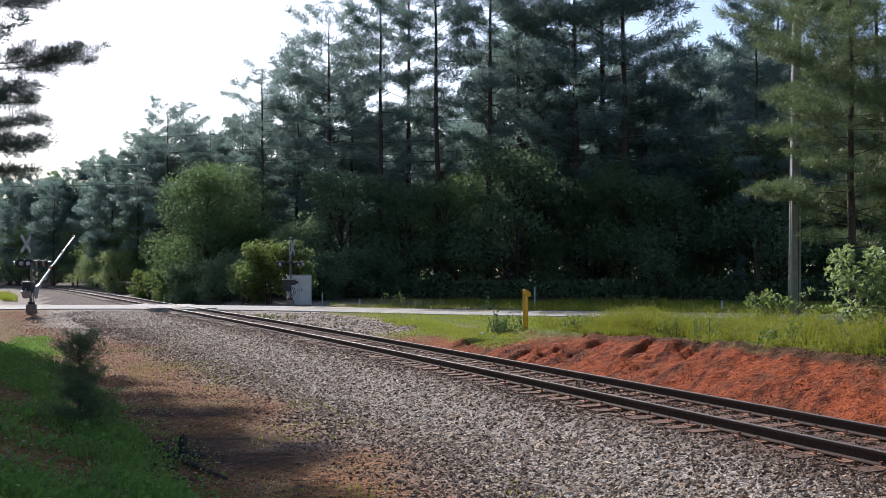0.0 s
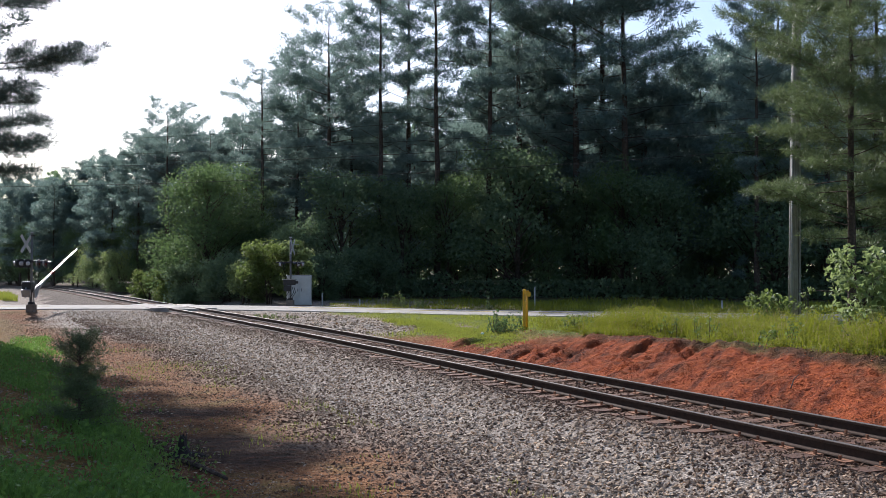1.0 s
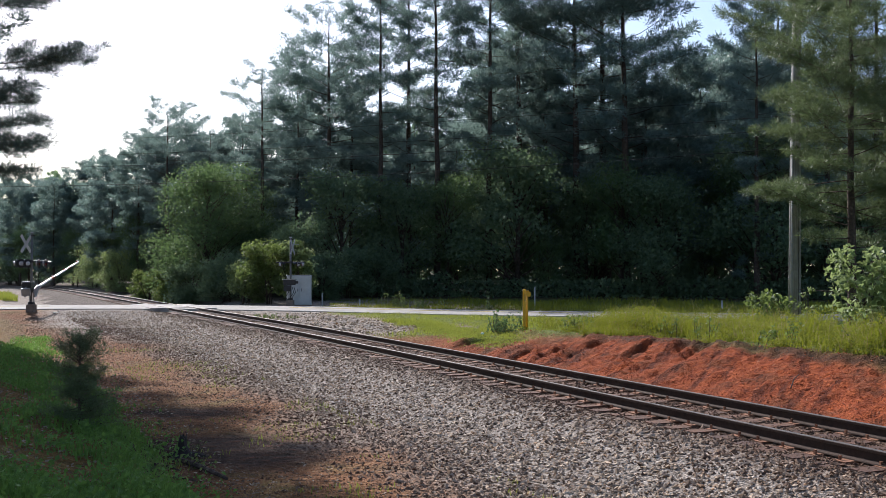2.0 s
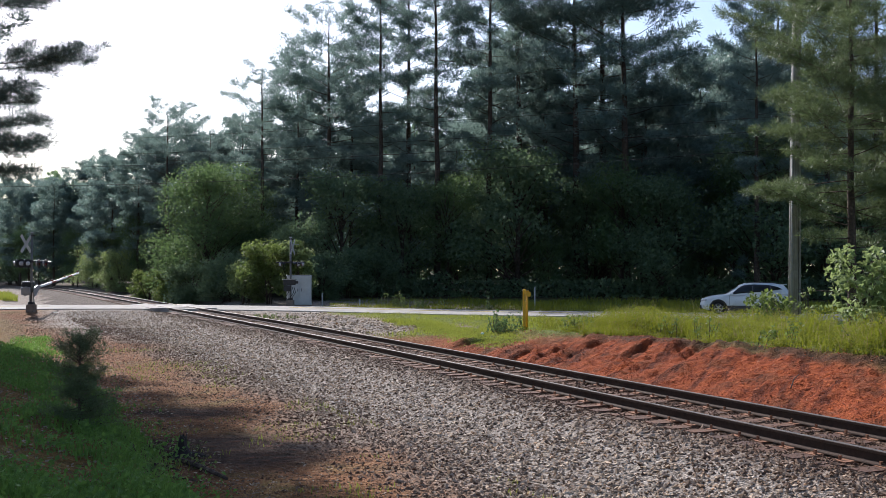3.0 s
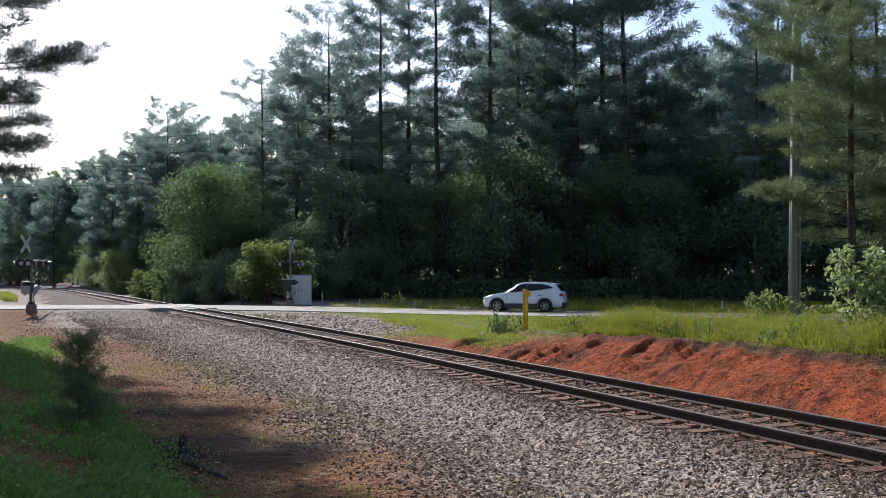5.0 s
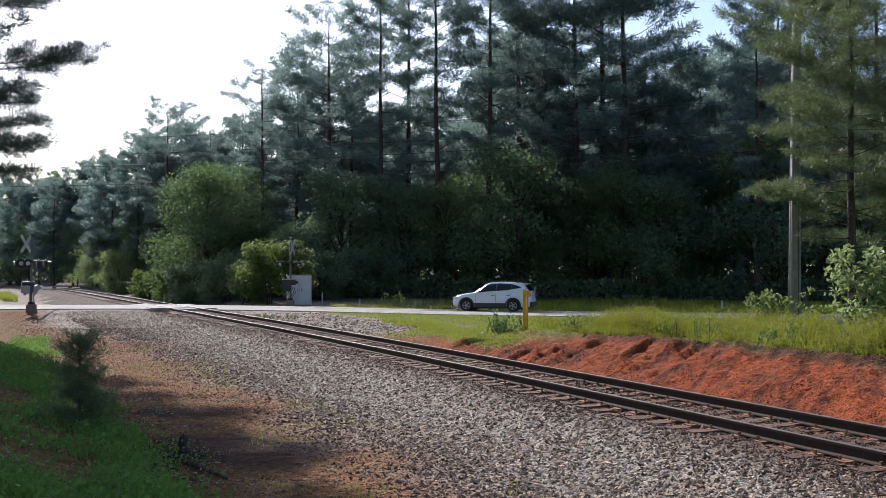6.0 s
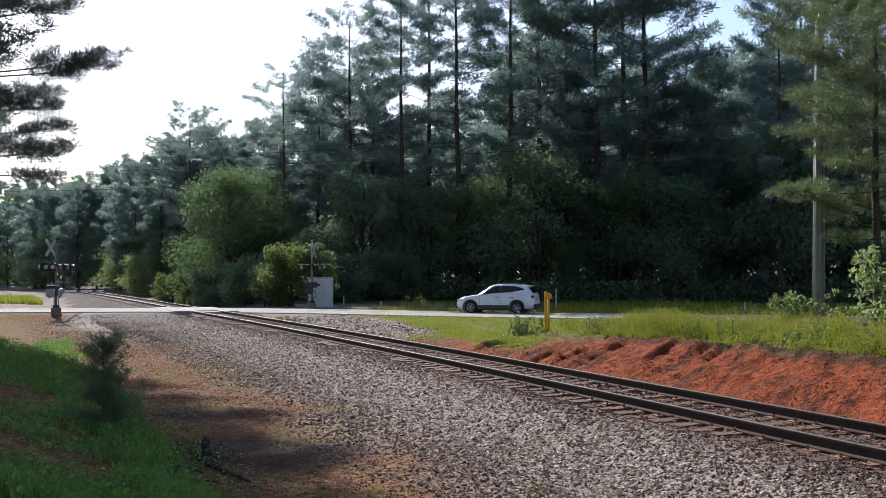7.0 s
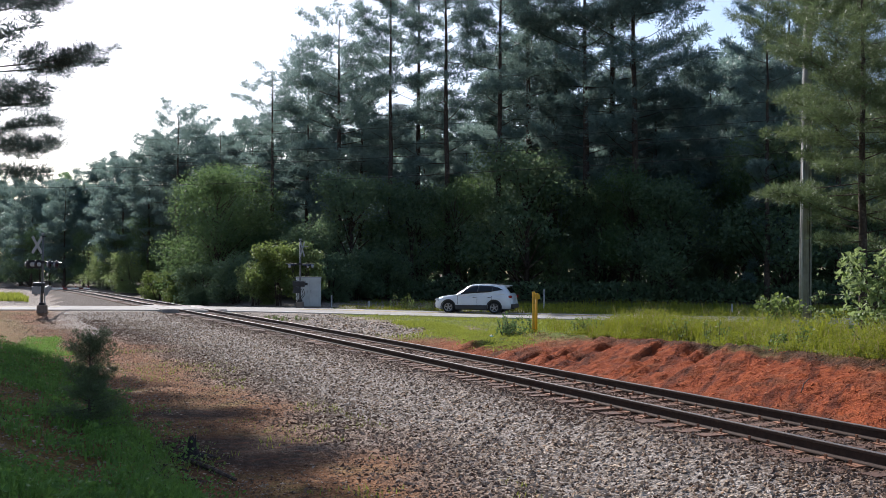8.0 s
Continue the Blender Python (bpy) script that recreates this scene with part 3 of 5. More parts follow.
def pine(name, label, seed, h, crown_from, reach, limbs, k, mat, trunk_r, clump=0.42, length=0.26, width=0.06, twigs=7, at=None, lean=0.018, low=0, flat=0.0, cone=False, boughs=()):
    """A pine: tapered trunk, limbs, side twigs and clumps of needles at their ends."""
    rng = np.random.default_rng(seed)
    bm = bmesh.new()
    zs = np.linspace(-0.3, h, 12)
    bx = np.cumsum(rng.normal(0, lean * h / 12, 12))
    by = np.cumsum(rng.normal(0, lean * h / 12, 12))
    bx -= bx[0]
    by -= by[0]
    add_tube(bm, np.stack([bx, by, zs], 1), [trunk_r * (1 - 0.93 * (i / 11) ** 1.15) + 0.01 for i in range(12)], 7)
    cen, axs = [], []
    steps = np.linspace(0, 1, 5)
    for i in range(limbs + low + len(boughs)):
        if i < limbs:
            f = crown_from + (1 - crown_from) * ((i + rng.random()) / limbs) ** 0.9
            q = (f - crown_from) / (1 - crown_from)
            prof = 1.05 * (1 - q) + 0.07 if cone else (0.55 + 0.95 * q) if q < 0.4 else 0.93 * math.sqrt(max(0, 1 - ((q - 0.4) / 0.62) ** 2)) + 0.06
        else:
            f, q, prof = crown_from * (0.25 + 0.7 * rng.random()), 0, 0.4
        z0 = f * h
        ln = reach * prof * (0.6 + 0.6 * rng.random())
        a = i * 2.4 + rng.normal(0, 0.5)
        rise = (0.10 + 0.60 * q * q) * (1 - flat) + rng.normal(0, 0.12)
        if i >= limbs + low:
            z0, a, ln, rise = boughs[i - limbs - low]
            q = 0.0
        x0, y0 = np.interp(z0, zs, bx), np.interp(z0, zs, by)
        wob = rng.normal(0, 0.2 if i < limbs + low else 0.04, 2)
        p = np.array([(x0 + math.cos(a + wob[0] * t) * ln * t, y0 + math.sin(a + wob[0] * t) * ln * t, z0 + ln * (rise * t + (0.10 + 0.6 * wob[1]) * t * t)) for t in steps])
        r = max(0.010, trunk_r * 0.17 * (1 - 0.6 * q))
        add_tube(bm, p, [r * (1 - 0.85 * t) for t in steps], 4, False)
        if limbs <= i < limbs + low and rng.random() < 0.6:
            continue
        # side twigs left and right of the limb, clumps along their outer part
        out = unit(p[-1] - p[1])
        across = unit(np.cross(out, np.array([0, 0, 1.0])))
        m = max(3, int(round(twigs * (0.35 + 0.65 * ln / reach))))
        for j in range(m):
            t = 1.0 if j == 0 else 0.30 + 0.68 * (j + rng.random()) / m
            b = np.array([np.interp(t, steps, p[:, c]) for c in range(3)])
            sg = 1 if j % 2 else -1
            dv = out if j == 0 else unit(out * 0.65 + across * sg * (0.5 + 0.5 * rng.random()) + np.array([0, 0, 0.10 + rng.normal(0, 0.14)]))
            tl = (0.25 if j == 0 else 0.50 * ln * (1.15 - t) + 0.35 * clump / 0.42) * (0.7 + 0.6 * rng.random())
            e = b + dv * tl
            add_tube(bm, [b, e], [r * 0.35, r * 0.12], 3, False)
            c = max(1, int(round(tl / (clump * 0.9))))
            s = np.linspace(1.0 / c, 1, c)[:, None]
            cen.append(b + dv * tl * s + rng.normal(0, clump * 0.22, (c, 3)))
            axs.append(np.repeat((dv * 0.7 + np.array([0, 0, 0.5]))[None], c, 0))
    v, fcs = needle_clumps(np.concatenate(cen), np.concatenate(axs), k, clump, length, width, rng)
    tree = thing(name, label, "tree", at or (0, 0, 0))
    part("trunk", bm, bark, tree, "bare brown pine trunk and limbs", True)
    crown = new("crown", fast_mesh("crown", v, fcs, mat))
    crown.parent = tree
    return tree


def hardwood(name, label, seed, h, radius, base, leaves, size, mat, trunk_r, at=None, lumps=26, cat="tree", stems=1):
    """A broad-leaved tree or shrub: stems, limbs and lumpy masses of leaves."""
    rng = np.random.default_rng(seed)
    bm = bmesh.new()
    lc, lr = [], []
    for i in range(lumps):
        z = base + (h - base) * (0.08 + 0.86 * rng.random() ** 0.85)
        q = (z - base) / (h - base)
        rr = radius * (0.35 + 0.9 * math.sin(math.pi * (0.12 + 0.80 * q)) ** 0.8) * 0.8
        a, d = rng.random() * 6.283, rr * rng.random() ** 0.45
        lc.append((math.cos(a) * d, math.sin(a) * d, z))
        lr.append(radius * (0.20 + 0.22 * rng.random()))
    lc, lr = np.array(lc), np.array(lr)
    for s in range(stems):
        o = rng.normal(0, 0.12 * radius, 2) if stems > 1 else (0, 0)
        top = rng.normal(0, 0.2 * radius, 2)
        add_tube(bm, [(o[0], o[1], -0.3), ((o[0] + top[0]) / 2, (o[1] + top[1]) / 2, h * 0.45), (top[0], top[1], h * 0.88)], [trunk_r, trunk_r * 0.65, trunk_r * 0.12], 6)
    for c in lc:
        z0 = max(base * 0.6, c[2] - radius * (0.5 + 0.4 * rng.random()))
        add_tube(bm, [(0, 0, z0), (c[0] * 0.55, c[1] * 0.55, (z0 + c[2]) / 2 + 0.1), tuple(c)], [trunk_r * 0.35, trunk_r * 0.22, 0.01], 4, False)
    pick = rng.choice(lumps, leaves, p=lr**2 / (lr**2).sum())
    d = unit(rng.standard_normal((leaves, 3)))
    rad = lr[pick][:, None] * (0.30 + 0.95 * rng.random((leaves, 1)) ** 0.7)
    cen = lc[pick] + d * rad * np.array([1.1, 1.1, 0.8])
    cen[:, 2] = np.maximum(cen[:, 2], 0.05)
    v, f = leaf_quads(cen, size, rng)
    tree = thing(name, label, cat, at or (0, 0, 0))
    part("trunk" if stems == 1 else "stem", bm, bark, tree, "", True)
    crown = new("crown" if cat == "tree" else "foliage", fast_mesh("crown", v, f, mat))
    crown.parent = tree
    return tree


def drop(x, y, rz=0, s=1.0):
    return pose(x, y, float(land_z(x, y)), 0, 0, rz) @ Matrix.Scale(s, 4)


def plant(model, x, y, rz, s, sz=None):
    """Another tree of the same growth at a new place."""
    c = copy_thing(model, pose(x, y, float(land_z(x, y)) - 0.05, 0, 0, rz))
    c.scale = (s, s, sz or s)
    return c


def make_woods():
    rng = random.Random(11)
    pines = []
    # height, start of the crown, reach, limbs, flatness of the boughs
    for i, (h, cf, reach, limbs, flat) in enumerate(((25, 0.26, 3.7, 48, 0.1), (24, 0.22, 4.3, 52, 0.3), (26, 0.32, 3.5, 44, 0.1), (20, 0.28, 4.5, 52, 0.2), (22, 0.30, 4.2, 34, 0.7))):
        p = pine("pine_tree", "tall dark-green pine in the roadside woods", 20 + i, h, cf, reach, limbs, 39, needle_hazy, 0.26, 0.34, 0.26, 0.055, 7, low=9, flat=flat)
        pines.append((p, h))
    for i, (h, cf, reach) in enumerate(((20, 0.12, 5.0), (21, 0.18, 4.6), (19, 0.08, 4.4))):
        p = pine("pine_tree", "dense dark-green pine deep in the woods", 30 + i, h, cf, reach, 70, 34, needle_hazy, 0.24, 0.48, 0.36, 0.10, 8)
        pines.append((p, h))
    woods = []
    for i, (h, r, b) in enumerate(((9, 3.2, 0.8), (7, 2.8, 0.3), (12, 3.4, 2.0))):
        woods.append((hardwood("hardwood_tree", "shaded broad-leaved tree at the edge of the woods", 40 + i, h, r, b, 9000, 0.17, leaf_mid if i == 2 else leaf_dark, 0.14, lumps=34), h))
    used = set()

    def put(models, i, x, y, height, group):
        m, h = models[i]
        s = height / h
        if i in used and models is pines or (models is woods and (i, "w") in used):
            t = plant(m, x, y, rng.uniform(0, 360), s * rng.uniform(0.92, 1.08), s)
        else:
            used.add(i if models is pines else (i, "w"))
            t = m
            t.matrix_world = pose(x, y, float(land_z(x, y)) - 0.05, 0, 0, rng.uniform(0, 360))
            t.scale = (s, s, s)
        return tagged(t, group=group)

    # the front row, as (place across at 1 m, distance, height, growth)
    front = [(-0.120, 88, 25.3, 3), (-0.152, 93, 21.5, 1), (-0.188, 86, 20.4, 4), (-0.210, 92, 16.5, 4), (-0.096, 95, 23.5, 1), (-0.066, 85, 28.5, 2),
             (-0.034, 88, 31, 0), (-0.006, 84, 32, 2), (0.048, 82, 32, 2), (0.080, 86, 33, 0), (0.108, 88, 32, 2), (0.138, 82, 33, 1),
             (0.166, 85, 33, 3), (0.190, 80, 33, 1), (0.212, 84, 21, 4), (0.326, 72, 23, 0), (0.350, 78, 26, 2), (0.40, 74, 26, 0), (0.45, 72, 28, 1)]
    for k, y, h, i in front:
        put(pines, i, k * y, y, h, "roadside pines")
    for k, y, h, i in ((0.268, 88, 20, 5), (0.246, 84, 19, 6), (0.285, 96, 22, 7), (-0.275, 110, 17, 5), (-0.302, 108, 15.5, 6), (-0.255, 106, 14.5, 7), (-0.234, 100, 14.5, 5), (-0.205, 98, 16.5, 6), (-0.166, 100, 18, 7)):
        put(pines, i, k * y, y, h, "pines behind the roadside row")
    left = [(-0.287, 100, 18.6, 3), (-0.268, 106, 18.2, 3), (-0.318, 106, 16.8, 1), (-0.345, 118, 15.0, 4), (-0.305, 116, 18.2, 2), (-0.385, 140, 15.8, 3), (-0.36, 132, 13.5, 4),
            (-0.42, 155, 16.5, 1), (-0.45, 165, 17.5, 3), (-0.48, 178, 19, 1), (-0.51, 185, 19, 4), (-0.54, 195, 20, 1), (-0.243, 96, 15.5, 4), (-0.222, 100, 16, 1), (-0.345, 124, 16, 4), (-0.405, 138, 14.5, 1), (-0.44, 150, 15.5, 3), (-0.36, 142, 17, 1)]
    for n, (k, y, h, i) in enumerate(left):
        put(pines, i if k > -0.32 else 5 + n % 3, k * y, y, h, "pines along the railway")
    for i in range(20):
        y = rng.uniform(92, 122)
        k = -0.13 + 0.59 * (i + rng.random()) / 20
        put(pines, 5 + i % 3, k * y, y, rng.uniform(17, 22) if k < 0.03 else rng.uniform(18, 24), "pines deeper in the woods")
    # understorey
    for i in range(28):
        y = rng.uniform(79, 94)
        k = -0.12 + 0.58 * (i + rng.random()) / 28
        put(woods, rng.randrange(3), k * y, y - max(0, k) * 18, rng.uniform(4.5, 11 if k < 0.02 else 13), "understorey trees")
    for i in range(20):
        k = -0.55 + 0.40 * (i + rng.random()) / 20
        y = np.interp(k, [-0.55, -0.42, -0.30, -0.15], [185, 140, 100, 76]) + rng.uniform(0, 10)
        put(woods, rng.randrange(3), k * y, y, rng.uniform(6, 11), "understorey trees")


make_woods()


def far_woods():
    """The dark mass of woods behind all the single trees."""
    rng = np.random.default_rng(77)
    n = 90000
    k = -0.75 + 1.37 * rng.random(n) ** 1.5
    y = np.interp(k, [-0.75, -0.5, -0.3, -0.1, 0.6], [215, 205, 150, 118, 112]) + rng.uniform(0, 14, n)
    top = np.interp(k, [-0.75, -0.45, -0.3, -0.12, 0.6], [22, 20, 14, 17, 18]) * (1 + 0.35 * fnoise(k * 40, y * 0.02, 1.0, 3))
    z = land_z(k * y, y) + top * rng.random(n) ** 0.9
    v, f = leaf_quads(np.stack([k * y, y, z], 1), 0.95, rng)
    tagged(new("far_woods", fast_mesh("far_woods", v, f, leaf_dark)), "dense dark woods behind the roadside trees", "woods", kind="stuff")
    m = 13000
    k = rng.uniform(-0.11, 0.6, m)
    y = 77.5 - np.maximum(k, 0) * 20 + rng.uniform(0, 6, m)
    z = land_z(k * y, y) + (1.2 + 1.6 * np.abs(fnoise(k * 30, y * 0.1, 1.0, 3))) * rng.random(m)
    v, f = leaf_quads(np.stack([k * y, y, z], 1), 0.28, rng)
    tagged(new("undergrowth", fast_mesh("undergrowth", v, f, leaf_dark)), "tangled low undergrowth along the woods edge", "undergrowth", kind="stuff")


far_woods()


def make_near_plants():
    # round sunlit tree and bushes beyond the crossing
    t = hardwood("hardwood_tree", "rounded leafy tree with a sunlit yellow-green edge", 61, 11.2, 4.3, 0.4, 30000, 0.18, leaf_mid, 0.16, lumps=80)
    t.matrix_world = drop(-0.245 * 82, 82)
    for i, (k, y, h, r, mat, lab) in enumerate(((-0.360, 120, 5.8, 3.2, leaf_pale, "pale-green sprawling bush beside the railway"), (-0.335, 106, 4.2, 2.5, leaf_pale, "pale-green sprawling bush beside the railway"),
                                                (-0.305, 86, 2.9, 1.6, leaf_light, "bright green bush beside the railway"), (-0.285, 82, 2.5, 1.4, leaf_light, "bright green bush beside the railway"),
                                                (-0.182, 69, 4.4, 1.8, leaf_light, "bright leafy bush behind the signal cabinet"), (-0.205, 71, 3.0, 1.5, leaf_pale, "bright leafy bush behind the signal cabinet"),
                                                (-0.155, 69, 4.6, 1.3, leaf_pale, "thin pale shrub behind the signal cabinet"), (-0.26, 78, 3.2, 2.0, leaf_dark, "dark shrub below the trees"), (-0.128, 74, 3.6, 2.2, leaf_dark, "dark shrub below the trees"), (-0.10, 77, 3.8, 2.4, leaf_dark, "dark shrub below the trees"), (-0.072, 78, 3.6, 2.3, leaf_dark, "dark shrub below the trees"), (-0.155, 75, 3.4, 2.0, leaf_dark, "dark shrub below the trees"), (-0.225, 75, 3.4, 2.2, leaf_dark, "dark shrub below the trees"))):
        b = hardwood("bush", lab, 70 + i, h, r, 0.0, 6500, 0.165, mat, 0.05, lumps=30, cat="bush", stems=4)
        b.matrix_world = drop(k * y, y)
    # pines by the utility pole
    for i, (x, y, h) in enumerate(((17.9, 42.0, 17), (20.3, 43.6, 18))):
        p = pine("pine_tree", "olive-green pine with long low boughs beside the utility pole", 90 + i, h, 0.20, 4.9, 62, 46, needle_olive, 0.2, 0.27, 0.21, 0.028, 11, low=4, flat=0.15)
        p.matrix_world = drop(x, y, 40 + i * 100)
    # pines that shade the grass bank
    long_boughs = [(8.1, -0.05, 4.3, 0.04), (8.0, 0.22, 3.3, 0.05), (9.7, 0.0, 2.9, 0.10), (7.3, -0.10, 2.6, -0.02), (7.0, 0.2, 2.3, 0.0), (6.3, 0.0, 2.7, -0.04), (5.9, 0.3, 2.7, -0.06),
                   (5.6, -0.3, 2.6, -0.05), (5.1, 0.1, 2.4, -0.08), (6.8, -0.7, 2.6, 0.05), (5.4, -0.9, 2.6, 0.05)]
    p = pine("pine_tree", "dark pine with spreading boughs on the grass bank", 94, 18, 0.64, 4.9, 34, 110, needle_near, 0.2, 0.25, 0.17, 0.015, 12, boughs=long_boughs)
    p.matrix_world = drop(-14.7, 28.4)
    for i, (x, y, h) in enumerate(((-20.6, 34.0, 17), (-13.9, 20.5, 16), (-26.8, 46.0, 17))):
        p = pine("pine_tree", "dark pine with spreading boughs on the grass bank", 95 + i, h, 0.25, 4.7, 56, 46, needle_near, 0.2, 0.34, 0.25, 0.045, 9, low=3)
        p.matrix_world = drop(x, y, 15 + 70 * i)
    for i, (x, y, h, low_bough) in enumerate(((-17.0, 26.6, 17, 0.66), (-16.3, 31.6, 17.5, 0.70), (-22.2, 41.0, 21, 0.68), (-17.0, 22.6, 17, 0.66), (-23.6, 44.0, 22, 0.68))):
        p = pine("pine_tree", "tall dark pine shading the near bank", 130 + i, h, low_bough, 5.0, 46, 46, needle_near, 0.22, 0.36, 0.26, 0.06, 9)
        p.matrix_world = drop(x, y, 65 * i)
    s = hardwood("sweetgum_sapling", "young pale-leaved sapling in the roadside grass", 110, 3.3, 1.35, 0.4, 900, 0.25, leaf_pale, 0.035, lumps=34, cat="sapling")
    s.matrix_world = drop(15.9, 36.5)
    s = hardwood("sweetgum_sapling", "young pale-leaved sapling in the roadside grass", 111, 2.1, 1.0, 0.2, 500, 0.24, leaf_pale, 0.03, lumps=14, cat="sapling")
    s.matrix_world = drop(16.9, 37.2)
    s = hardwood("weed_shrub", "pale tall weed beside the utility pole", 112, 1.75, 0.42, 0.1, 500, 0.12, leaf_pale, 0.02, lumps=12, cat="weed", stems=4)
    s.matrix_world = drop(0.378 * 40, 40)
    s = hardwood("sumac_shrub", "low green sumac shrub in roadside grass", 113, 1.35, 1.1, 0.1, 700, 0.2, leaf_light, 0.02, lumps=14, cat="shrub", stems=5)
    s.matrix_world = drop(0.335 * 42, 42)
    p = pine("cedar_seedling", "small green cedar seedling on the shaded bank", 114, 1.28, 0.06, 0.32, 80, 30, needle_olive, 0.018, 0.055, 0.05, 0.006, 6, cone=True)
    p.matrix_world = drop(-5.05, 13.4)


make_near_plants()


def grass_patch(name, label, seed, count, place, height, width, mat, cat="grass"):
    """Bent blades on the ground, three joints each."""
    rng = np.random.default_rng(seed)
    xy, hs = place(count, rng)
    n = len(xy)
    z = land_z(xy[:, 0], xy[:, 1]) - 0.01
    base = np.stack([xy[:, 0], xy[:, 1], z], 1)
    a = rng.random(n) * 6.283
    side = np.stack([np.cos(a), np.sin(a), np.zeros(n)], 1)
    b = rng.random(n) * 6.283
    bend = np.stack([np.cos(b), np.sin(b), np.zeros(n)], 1) * (0.15 + 0.5 * rng.random((n, 1)))
    h = (height * hs * (0.5 + 0.8 * rng.random(n)))[:, None]
    w = width * (0.6 + 0.8 * rng.random((n, 1)))
    up = np.array([0, 0, 1.0])
    mid = base + up * h * 0.55 + bend * h * 0.3
    tip = base + up * h + bend * h * 0.9
    v = np.stack([base - side * w, base + side * w, mid + side * w * 0.7, mid - side * w * 0.7, tip], 1).reshape(-1, 3)
    o = (np.arange(n) * 5)[:, None, None]
    f = (np.array([[0, 1, 2], [0, 2, 3], [3, 2, 4]])[None] + o).reshape(-1, 3)
    me = fast_mesh(name, v, f, mat)
    return tagged(new(name, me), label, cat, kind="stuff")


grass_mat = leaf_mat("verge_grass", (0.060, 0.076, 0.006), (0.120, 0.140, 0.009), (0.200, 0.212, 0.018), 0.65, 0.42, 0.35)
short_mat = leaf_mat("short_grass", (0.085, 0.11, 0.012), (0.145, 0.175, 0.018), (0.23, 0.25, 0.04))
bank_mat = leaf_mat("bank_grass", (0.040, 0.085, 0.014), (0.075, 0.155, 0.024), (0.14, 0.24, 0.045))
dry_mat = leaf_mat("dry_weeds", (0.10, 0.075, 0.035), (0.17, 0.13, 0.06), (0.26, 0.21, 0.11))


def at_u(u, y):
    return track_x(y) + u * np.sqrt(1 + track_slope(y) ** 2)


def tall_place(count, rng):
    y = rng.uniform(16, 44, count)
    u = 6.5 + 9.0 * rng.random(count) ** 1.25
    x = at_u(u, y)
    clump = fnoise(x, y, 0.7, 3)
    keep = (rng.random(count) < 0.55 + 1.3 * clump) & (x < 0.52 * y + 1) & (road_d(x, y) < -3.6) & (x + 4 * clump > 0.135 * y)
    hs = np.clip(0.62 + 1.5 * clump, 0.15, 1.2) * sstep(6.2, 7.4, u) + 0.15
    hs = hs * (0.5 + 0.5 * sstep(0.13, 0.2, x / y))
    return np.stack([x, y], 1)[keep], hs[keep]


def verge_place(count, rng):
    y = rng.uniform(33, 56, count)
    u = 3.0 + 22 * rng.random(count)
    x = at_u(u, y)
    keep = (rng.random(count) < masks(x, y)[2]) & (x < 0.5 * y + 1) & (road_d(x, y) < -3.3)
    hs = np.clip(0.8 + 1.2 * fnoise(x, y, 0.5, 2), 0.3, 1.5)
    return np.stack([x, y], 1)[keep], hs[keep]


def far_verge_place(count, rng):
    x = rng.uniform(-8, 32, count)
    d = 3.5 + 14 * rng.random(count) ** 1.4
    y = road_y(x) + d / 0.967
    hs = np.clip(0.7 + 1.6 * fnoise(x, y, 0.5, 3), 0.2, 2.0) * np.interp(d, [3.5, 5, 17], [0.5, 1, 1.1]) * np.interp(x, [-6, 0, 6], [0.4, 0.9, 1.0])
    return np.stack([x, y], 1), hs


def bank_place(count, rng):
    y = 5.5 + 32 * rng.random(count) ** 1.7
    u = foot_u(y) - 7.0 * rng.random(count) + 0.3
    x = at_u(u, y)
    keep = (rng.random(count) < -0.30 + 3.6 * fnoise(x, y, 0.7, 3) + 1.6 * fnoise(x, y, 0.3, 2)) & (x > -0.55 * y - 1)
    hs = np.clip(0.8 + 0.9 * fnoise(x, y, 0.8, 2), 0.3, 1.6)
    return np.stack([x, y], 1)[keep], hs[keep]


def weed_place(count, rng):
    y = 9.5 + 26 * rng.random(count) ** 1.6
    u = foot_u(y) + 4.2 * rng.random(count)
    x = at_u(u, y)
    keep = (fnoise(x, y, 0.8, 3) > 0.13)
    return np.stack([x, y], 1)[keep], np.full(keep.sum(), 1.0)


grass_patch("tall_grass", "tall yellow-green grass along the top of the clay bank", 1, 30000, tall_place, 0.58, 0.011, grass_mat)
grass_patch("dry_weeds", "dry brown weed stalks among the tall grass", 2, 4000, tall_place, 0.78, 0.008, dry_mat)
grass_patch("verge_grass", "short yellow-green grass between railway and road", 3, 40000, verge_place, 0.13, 0.014, short_mat)


def lawn_place(count, rng):
    y = rng.uniform(29.5, 48, count)
    x = 2.1 - 3.8 * (y - 31) / 16 + rng.uniform(-1.6, 1.6, count)
    keep = rng.random(count) < verge_mat(x, y)
    return np.stack([x, y], 1)[keep], np.clip(0.8 + 0.9 * fnoise(x, y, 1.1, 2), 0.3, 1.5)[keep]


grass_patch("mown_grass", "bright yellow-green mown grass on the ditch slope", 12, 26000, lawn_place, 0.10, 0.016, short_mat)
grass_patch("far_verge_grass", "green grass on the far road verge", 4, 16000, far_verge_place, 0.34, 0.02, grass_mat)
grass_patch("bank_grass", "lush green grass on the shaded near bank", 5, 80000, bank_place, 0.20, 0.008, bank_mat)


def beyond_place(count, rng):
    y = rng.uniform(84, 98, count)
    x = at_u(-7.2 - 6 * rng.random(count), y)
    return np.stack([x, y], 1), np.ones(count)


